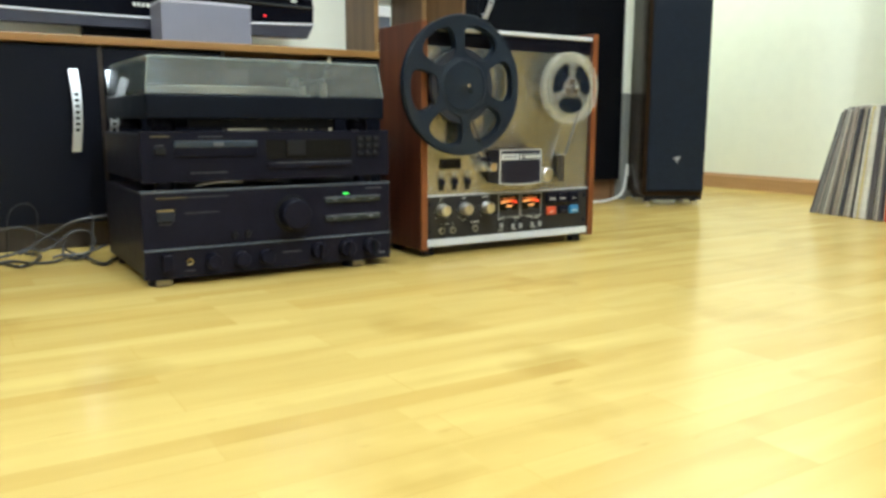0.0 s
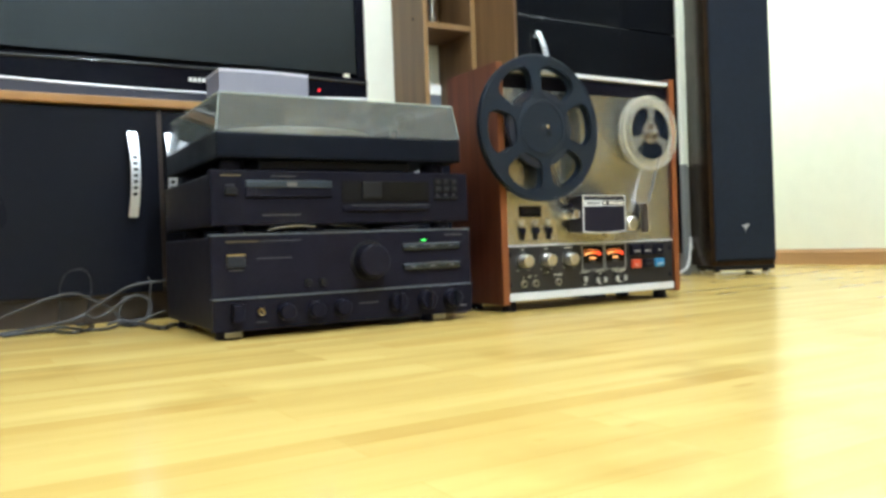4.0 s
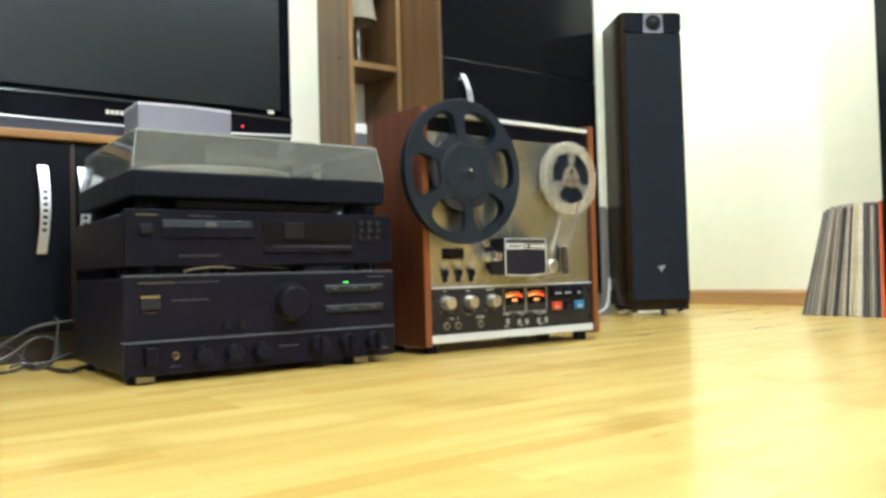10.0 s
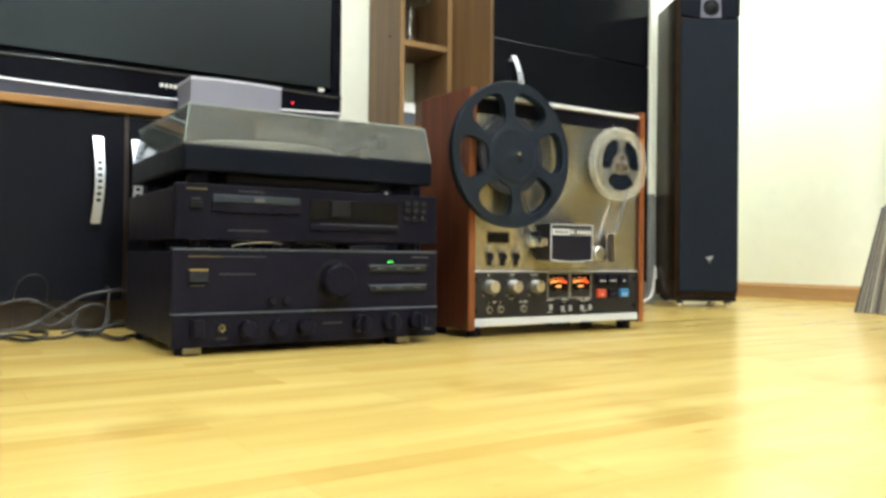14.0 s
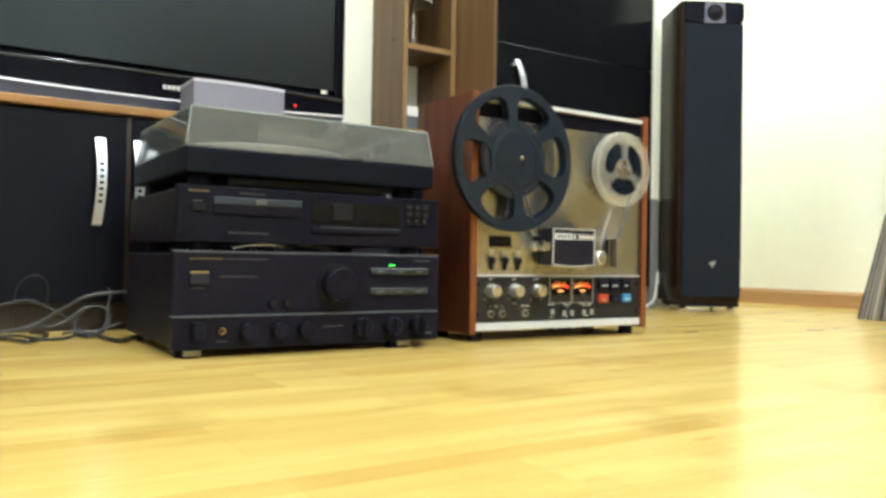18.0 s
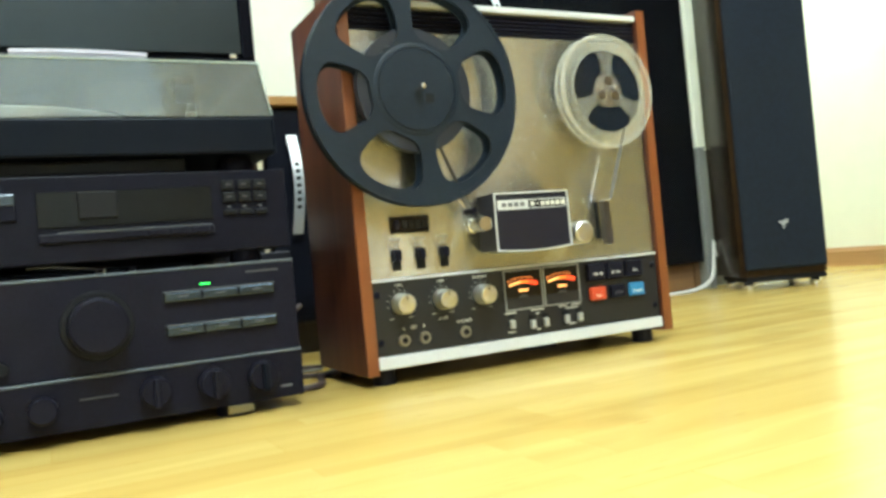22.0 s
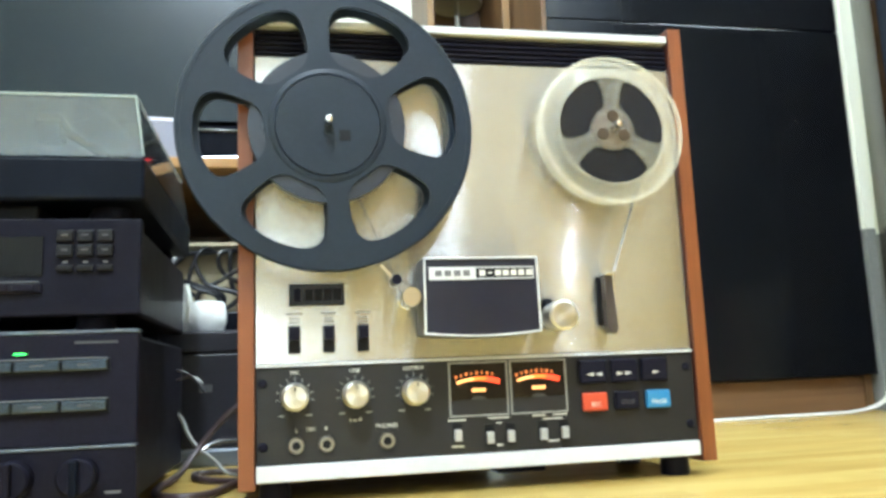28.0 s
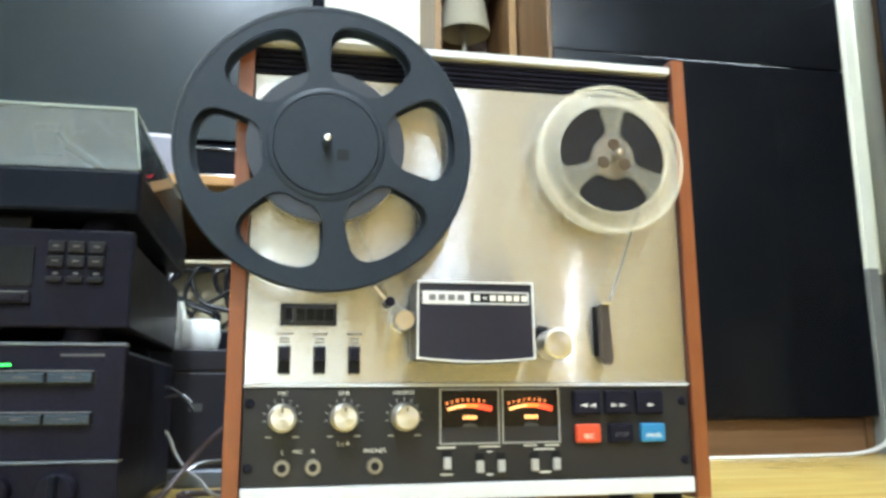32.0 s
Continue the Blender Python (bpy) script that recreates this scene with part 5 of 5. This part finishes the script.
def cd_player():
    c = thing("cd_player", pose(-0.527, -0.020, 0.1560), "slim black compact disc player resting on the amplifier", "cd player")
    H = 0.2215
    part("case", box(-H + 0.004, H - 0.004, 0.013, 0.330, 0.0125, 0.0905, 0.003), M_CASE, c, "black sheet metal case")
    f = part("front_panel", box(-H, H, 0.0, 0.0125, 0.0125, 0.0945, 0.0012), M_PANELB, c, "black front panel")
    for x in (-0.18, 0.18):
        for y in (0.03, 0.28):
            part("foot", lathe([(0.016, 0.0), (0.017, 0.003), (0.015, 0.0125)], (x, y, 0), "Z", 20), M_BLACK, c, "", True)
    t = part("disc_tray", box(-0.170, -0.032, -0.0030, -0.0001, 0.0540, 0.0790, 0.0010), M_PANELB, f, "disc tray front")
    part("tray_edge", box(-0.170, -0.032, -0.0042, -0.0001, 0.0680, 0.0792, 0.0014), M_TRAY, t, "slate blue tray edge")
    part("disc_mark", box(-0.106, -0.090, -0.0048, -0.0042, 0.0705, 0.0765), M_DIMPRINT, t, "")
    part("power_key", box(-0.2010, -0.1830, -0.0045, -0.0001, 0.0580, 0.0680, 0.0010), M_BLACKM, f)
    bars([(-0.191, 0.0865, 0.030, 0.0018)], 0.0, f, M_GOLDF, "maker_mark", "gold maker's mark")
    bars([(-0.110, 0.0860, 0.040, 0.0012), (-0.115, 0.0270, 0.062, 0.0013), (-0.192, 0.0720, 0.014, 0.0012)], 0.0, f, M_DIMPRINT, "print", "")
    d = part("display", box(-0.0150, 0.1440, -0.0014, -0.0001, 0.0460, 0.0795, 0.0004, 1), M_LCD, f, "long dark green display window")
    part("display_glass", box(0.0585, 0.1370, -0.0022, -0.0015, 0.0490, 0.0775), M_LCDLIT, d, "dim green display field")
    part("key_block", box(0.0200, 0.0545, -0.0050, -0.0015, 0.0525, 0.0780, 0.0012), M_BLACKM, d, "black square key")
    bar = part("skip_bar", box(-0.0150, 0.1440, -0.0038, -0.0001, 0.0315, 0.0400, 0.0012), M_BLACK, f, "long dark key bar")
    part("bar_edge", box(0.0010, 0.1420, -0.0044, -0.0001, 0.0402, 0.0412, 0.0003, 1), M_EDGE, bar, "bright upper edge")
    for k in range(4):
        part("bar_key", box(0.060 + k * 0.0205, 0.0775 + k * 0.0205, -0.0058, -0.0039, 0.0330, 0.0390, 0.0010), M_BLACK, bar)
    for i in range(3):
        for j in range(3):
            part("number_key", box(0.1545 + i * 0.0160, 0.1675 + i * 0.0160, -0.0040, -0.0001, 0.0745 - j * 0.0125, 0.0845 - j * 0.0125 - (0.005 if j == 2 else 0), 0.0012), M_BLACKM, f, "small black key")
            if j < 2:
                bars([(0.1610 + i * 0.0160, 0.0800 - j * 0.0125, 0.0050, 0.0012)], -0.0041, f, M_DIMPRINT, "key_mark", "")
        bars([(0.1610 + i * 0.0160, 0.0575, 0.0040, 0.0014)], 0.0, f, M_GREYMARK, "key_caption", "")
    return c


M_LCDLIT = paint("lcd_field", (0.0070, 0.0070, 0.0072), 0.25, vary=0.2, spec=0.14)
M_EDGE = paint("bright_edge_line", (0.17, 0.18, 0.20), 0.25, 0.4, vary=0.06)
M_PANELB = paint("black_front", (0.0080, 0.0079, 0.0138), 0.34, grain=400, depth=0.0001, vary=0.15, spec=0.05)
M_TRAY = paint("slate_tray", (0.030, 0.040, 0.056), 0.24, 0.3, grain=200, vary=0.08)


def turntable():
    t = thing("turntable", pose(-0.520, -0.004, 0.2507), "belt turntable with closed clear dust cover on top of the stack", "turntable")
    H, D = 0.2135, 0.345
    part("plinth", box(-H, H, 0.0, D, 0.0200, 0.0590, 0.003), M_DECK, t, "charcoal plinth")
    part("sub_base", box(-H + 0.070, H - 0.092, 0.020, D - 0.02, 0.0040, 0.0198, 0.003), M_BLACKM, t, "recessed black underside")
    for x in (-0.178, 0.178):
        for y in (0.045, D - 0.045):
            part("foot", lathe([(0.018, 0.0), (0.020, 0.004), (0.020, 0.014), (0.017, 0.0198)], (x, y, 0), "Z", 24), M_BLACK, t, "", True)
    # the cover: four slanting sheets and a top
    zb, zt, s, g = 0.0600, 0.1200, 0.0095, 0.0026
    b = [(-H + 0.001, 0.001), (H - 0.001, 0.001), (H - 0.001, D - 0.001), (-H + 0.001, D - 0.001)]
    bm = bmesh.new()

    def shell(off):
        lo = [(u - off * (1 if u > 0 else -1), v + off * (1 if v < 0.1 else -1), zb) for u, v in b]
        hi = [(u - (s + off) * (1 if u > 0 else -1), v + (s * 0.9 + off) * (1 if v < 0.1 else -1), zt - off) for u, v in b]
        return [bm.verts.new(p) for p in lo], [bm.verts.new(p) for p in hi]

    lo, hi = shell(0.0)
    lo2, hi2 = shell(g)
    for k in range(4):
        j = (k + 1) % 4
        bm.faces.new((lo[k], lo[j], hi[j], hi[k]))
        bm.faces.new((lo2[j], lo2[k], hi2[k], hi2[j]))
        bm.faces.new((lo[j], lo[k], lo2[k], lo2[j]))
    bm.faces.new(hi), bm.faces.new(hi2[::-1])
    outer = [e for e in bm.edges if (e.verts[0] in hi or e.verts[1] in hi) and e.verts[0] not in hi2 and e.verts[1] not in hi2]
    bmesh.ops.bevel(bm, geom=outer, offset=0.0022, segments=2, profile=0.5, affect="EDGES")
    bmesh.ops.recalc_face_normals(bm, faces=bm.faces[:])
    cover = part("dust_cover", bm, M_CLEAR, t, "clear acrylic cover, dusty on top")
    cover.data.materials.append(M_DUSTY)
    for face in cover.data.polygons:
        face.material_index = int(face.normal.z > 0.9)
    top = [(u - (s - 0.0006) * (1 if u > 0 else -1), v + (s * 0.9 - 0.0006) * (1 if v < 0.1 else -1), zt - 0.0010) for u, v in b]
    # thin pale tubes added along the edges to draw their white highlights
    for k in range(4):
        if k == 2:
            continue
        part("cover_edge", tube([top[k], top[(k + 1) % 4]], 0.0014, 6, None, 2), M_COVEREDGE, t, "pale strip for light caught on the cover edge", True)
        if k == 3:
            continue
        part("cover_edge", tube([(b[k][0] * 0.998, b[k][1] + (0.0006 if b[k][1] < 0.1 else -0.0006), zb + 0.001), top[k]], 0.0012, 6, None, 2), M_COVEREDGE, t, "pale strip for light caught on the cover edge", True)
    part("platter", lathe([(0.0, 0.060), (0.146, 0.060), (0.150, 0.062), (0.150, 0.074), (0.147, 0.0765), (0.0, 0.0765)], (-0.045, 0.175, 0), "Z", 64), M_SILVERDIM, t, "round metal platter", True)
    part("mat", lathe([(0.0, 0.0768), (0.143, 0.0768), (0.143, 0.0800), (0.0, 0.0800)], (-0.045, 0.175, 0), "Z", 64), M_BLACKM, t, "black rubber mat", True)
    part("centre_pin", lathe([(0.0, 0.080), (0.0035, 0.080), (0.003, 0.090), (0.0, 0.0905)], (-0.045, 0.175, 0), "Z", 14), M_CHROME, t, "", True)
    arm = part("arm_base", lathe([(0.0, 0.0592), (0.028, 0.0592), (0.028, 0.066), (0.014, 0.070), (0.012, 0.092), (0.0, 0.093)], (0.160, 0.275, 0), "Z", 28), M_SILVERDIM, t, "grey tonearm pivot", True)
    part("tonearm", tube([(0.160, 0.275, 0.093), (0.158, 0.20, 0.094), (0.148, 0.11, 0.096), (0.129, 0.044, 0.099)], 0.0046, 8), M_HEADSHELL, arm, "slim dull bronze tonearm", True)
    shell_part = part("headshell", box(0.115, 0.137, 0.020, 0.052, 0.0965, 0.1055, 0.002), M_HEADSHELL, arm, "dull bronze-grey headshell")
    part("cartridge", prism([(0.017, 0.0948), (0.048, 0.0948), (0.046, 0.0830), (0.026, 0.0790)], 0.117, 0.136, "X"), M_BLACKM, shell_part, "dark cartridge")
    part("finger_lift", tube([(0.139, 0.034, 0.100), (0.150, 0.032, 0.103), (0.160, 0.030, 0.1045)], 0.0012, 6), M_CHROME, shell_part, "slim bright finger lift", True)
    part("counterweight", lathe([(0.0, 0.0), (0.015, 0.0), (0.016, 0.004), (0.016, 0.024), (0.0, 0.026)], (0.1625, 0.295, 0.092), "Y", 24), M_SILVERDIM, arm, "round counterweight", True)
    part("arm_rest", box(0.145, 0.157, 0.128, 0.136, 0.0592, 0.0905, 0.001), M_SILVERDIM, t)
    for x in (-0.15, 0.15):
        part("hinge", box(x - 0.016, x + 0.016, D - 0.002, D + 0.012, 0.045, 0.090, 0.002), M_BLACKM, t)
    return t


M_SILVERDIM = paint("grey_cast_metal", (0.36, 0.35, 0.31), 0.38, 0.7, grain=200, vary=0.08)


# ---------------------------------------------------------------- cables and small things
def cables():
    def cable(name, pts, r, mat, label):
        return solid(name, tube(pts, r, 8, None, 8), mat, label, "cable", smooth=True)

    g = 0.0045
    cable("cable", [(-0.922, 0.385, g), (-0.918, 0.385, 0.040), (-0.917, 0.385, 0.069), (-0.914, 0.385, 0.085), (-0.908, 0.385, 0.097), (-0.898, 0.385, 0.105), (-0.885, 0.385, 0.108), (-0.874, 0.385, 0.105), (-0.867, 0.385, 0.096), (-0.864, 0.385, 0.081), (-0.868, 0.383, 0.050), (-0.878, 0.38, g)], 0.0013, M_CABLE, "thin black cable standing in a loop")
    cable("cable", [(-1.04, 0.36, 0.018), (-0.985, 0.36, 0.042), (-0.938, 0.36, 0.059), (-0.904, 0.36, 0.066), (-0.887, 0.36, 0.063), (-0.866, 0.36, 0.053), (-0.851, 0.36, 0.044), (-0.837, 0.36, 0.035), (-0.822, 0.358, 0.018), (-0.800, 0.352, g)], 0.0020, M_CABLEG, "grey cable arching down to the floor")
    cable("cable", [(-0.730, 0.335, 0.082), (-0.753, 0.335, 0.081), (-0.775, 0.335, 0.079), (-0.797, 0.335, 0.076), (-0.819, 0.335, 0.069), (-0.840, 0.335, 0.056), (-0.854, 0.335, 0.048), (-0.869, 0.335, 0.039), (-0.883, 0.335, 0.030), (-0.900, 0.335, 0.023), (-0.923, 0.335, 0.017), (-0.960, 0.335, 0.012), (-1.03, 0.34, g)], 0.0024, M_CABLEG, "grey cable rising from the floor to the amplifier")
    cable("cable", [(-0.905, 0.328, 0.018), (-0.883, 0.325, 0.028), (-0.871, 0.325, 0.022), (-0.855, 0.325, 0.025), (-0.838, 0.325, 0.035), (-0.817, 0.325, 0.051), (-0.799, 0.325, 0.057), (-0.783, 0.325, 0.053), (-0.772, 0.325, 0.040), (-0.774, 0.323, 0.026), (-0.783, 0.320, 0.012), (-0.798, 0.315, g), (-0.816, 0.312, g), (-0.829, 0.314, 0.010), (-0.830, 0.316, 0.024), (-0.824, 0.318, 0.042)], 0.0022, M_CABLEG, "grey cable wound into an upright ring")
    cable("cable", [(-0.778, 0.32, 0.090), (-0.773, 0.32, 0.081), (-0.774, 0.32, 0.067), (-0.776, 0.32, 0.047), (-0.779, 0.318, 0.028), (-0.790, 0.312, 0.010), (-0.812, 0.300, g)], 0.0018, M_CABLEG, "thin grey cable with a tight bend")
    cable("cable", [(-0.850, 0.312, 0.010), (-0.831, 0.312, 0.014), (-0.809, 0.311, 0.012), (-0.791, 0.311, 0.014), (-0.772, 0.312, 0.020), (-0.752, 0.316, 0.027)], 0.0022, M_CABLEG, "short grey lead reaching the amplifier")
    cable("cable", [(-0.805, 0.343, g), (-0.792, 0.335, g), (-0.785, 0.255, g), (-0.772, 0.222, g), (-0.752, 0.262, g), (-0.738, 0.270, g), (-0.728, 0.200, g)], 0.0034, M_CABLE, "black cable running under the amplifier")
    cable("cable", [(-1.02, 0.335, g), (-0.940, 0.330, g), (-0.925, 0.306, g), (-0.908, 0.272, g), (-0.887, 0.295, g), (-0.866, 0.370, g), (-0.869, 0.410, g), (-0.887, 0.425, g)], 0.0030, M_CABLE, "black cable bent into a bow on the floor")
    cable("cable", [(-1.01, 0.30, g), (-0.955, 0.292, 0.010), (-0.920, 0.295, 0.012), (-0.885, 0.300, g), (-0.850, 0.296, g), (-0.826, 0.302, 0.010), (-0.808, 0.310, 0.006)], 0.0026, M_CABLE, "black cable crossing the others")
    # behind the gap between stack and recorder
    cable("cable", [(-0.330, 0.30, 0.090), (-0.305, 0.26, 0.068), (-0.296, 0.25, 0.050), (-0.284, 0.245, 0.034), (-0.266, 0.24, 0.020), (-0.248, 0.23, g), (-0.21, 0.21, g)], 0.0022, M_CABLEM, "pale cable hanging behind the stack")
    cable("cable", [(-0.215, 0.27, 0.092), (-0.244, 0.25, 0.076), (-0.270, 0.25, 0.050), (-0.286, 0.24, 0.030), (-0.300, 0.20, 0.010), (-0.311, 0.150, g), (-0.308, 0.095, g), (-0.284, 0.062, g), (-0.254, 0.075, g), (-0.235, 0.140, g), (-0.205, 0.17, g)], 0.0036, M_CABLEP, "brown-violet cable looped on the floor")
    cable("cable", [(-0.21, 0.31, 0.030), (-0.245, 0.305, 0.036), (-0.272, 0.300, 0.034), (-0.298, 0.29, 0.018), (-0.33, 0.28, g)], 0.0024, M_CABLEG, "thin grey cable between stack and recorder")
    cable("cable", [(-0.20, 0.235, g), (-0.245, 0.255, g), (-0.284, 0.250, g), (-0.280, 0.205, g), (-0.250, 0.165, g), (-0.20, 0.150, g)], 0.0036, M_CABLEP, "brown-violet cable lying on the floor")
    cable("cable", [(-0.330, 0.26, 0.128), (-0.304, 0.25, 0.122), (-0.288, 0.25, 0.111), (-0.277, 0.25, 0.097)], 0.0020, M_CABLEG, "thin plug lead beside the amplifier")
    cable("cable", [(-0.330, 0.255, 0.108), (-0.308, 0.25, 0.112), (-0.292, 0.25, 0.115), (-0.280, 0.252, 0.106)], 0.0018, M_CABLEG, "thin plug lead beside the amplifier")
    cable("cable", [(-0.318, 0.400, 0.1768), (-0.3165, 0.398, 0.190), (-0.3135, 0.396, 0.203), (-0.3145, 0.396, 0.220), (-0.3185, 0.398, 0.240)], 0.0062, M_WHITEPL, "short white plastic cable end")
    rnd = random.Random(9)
    for k in range(9):
        x = -0.350 + 0.017 * k
        cable("cable", [(x + rnd.uniform(-0.02, 0.02), 0.512, 0.3040), (x + rnd.uniform(-0.04, 0.04), 0.497, 0.288 + rnd.uniform(0, 0.02)), (x + rnd.uniform(-0.03, 0.03), 0.490 + 0.001 * k, 0.262 + rnd.uniform(-0.02, 0.02)),
                        (x + rnd.uniform(-0.05, 0.05), 0.494, 0.232), (x + rnd.uniform(-0.05, 0.05), 0.500, 0.190)], 0.0036, M_CABLE, "black cable hanging from the open shelf")
    # pale flex along the wardrobe foot and up the wall end
    for d, up in ((0.0, -0.15), (0.011, -0.20)):
        q = 0.0028
        cable("power_flex", [(0.05, 0.55 + d, q), (0.35, 0.58 + d, q), (0.62, 0.605 + d, q), (0.80, 0.615 + d, q), (0.88, 0.622 + d, 0.004), (0.935, 0.628 + d, 0.014), (0.965, 0.634 + d * 0.5, 0.040), (0.985, 0.645, 0.11 + d), (0.996, 0.650, 0.20 + up * 0.6)], 0.0024, M_CABLEW, "pale thin flex along the wardrobe foot")
    cable("interconnect", [(-0.66, -0.002, 0.1600), (-0.64, -0.010, 0.1645), (-0.61, -0.012, 0.1665), (-0.58, 0.0, 0.1640)], 0.0011, M_CABLEW, "thin pale lead between the stacked units")
    cable("interconnect", [(-0.555, -0.002, 0.1665), (-0.53, -0.010, 0.1655), (-0.50, -0.006, 0.1615), (-0.49, 0.004, 0.1600)], 0.0011, M_CABLEG, "thin grey lead between the stacked units")


M_BASEGREY = paint("blue_grey_metal", (0.12, 0.135, 0.16), 0.35, 0.4, vary=0.1)
M_CASEBOX = paint("dull_black_board", (0.0125, 0.0115, 0.0185), 0.5, grain=120, vary=0.15, spec=0.3)
M_CABLEM = paint("light_grey_cable", (0.24, 0.235, 0.23), 0.35, vary=0.12)
M_CABLEP = paint("brown_violet_cable", (0.045, 0.028, 0.032), 0.4, vary=0.15)


def cup():
    c = solid("white_cup", lathe([(0.0, 0.0), (0.0205, 0.0), (0.0225, 0.002), (0.0262, 0.015), (0.0266, 0.023), (0.0245, 0.0385), (0.0228, 0.0415), (0.0215, 0.042), (0.0, 0.042)], (0, 0, 0), "Z", 32), M_WHITEPL, "round white plastic adapter standing on a black case", "adapter", m=pose(-0.2895, 0.405, 0.1747), smooth=True)
    b = thing("black_case", pose(-0.30, 0.405, 0.0), "black box standing behind the stacked units", "box")
    part("body", box(-0.12, 0.10, -0.05, 0.045, 0.024, 0.145, 0.003), M_CASEBOX, b)
    part("base_strip", box(-0.118, 0.098, -0.052, 0.043, 0.0, 0.0236, 0.004), M_BASEGREY, b, "blue-grey metal base")
    part("lid", box(-0.122, 0.102, -0.052, 0.047, 0.1455, 0.1745, 0.003), M_CASEBOX, b, "black lid")
    part("label_mark", box(0.005, 0.022, -0.0512, -0.0502, 0.095, 0.105), M_DIMPRINT, b, "pale arrow-shaped mark")
    return c


# ---------------------------------------------------------------- build
room()
tv_bench()
shelf_tower()
wardrobe()
side_cabinet()
television()
white_box()
loudspeaker()
tape_recorder()
amplifier()
cd_player()
turntable()
table_lamp()
niche_box()
records()
cup()
cables()
floor_boards()
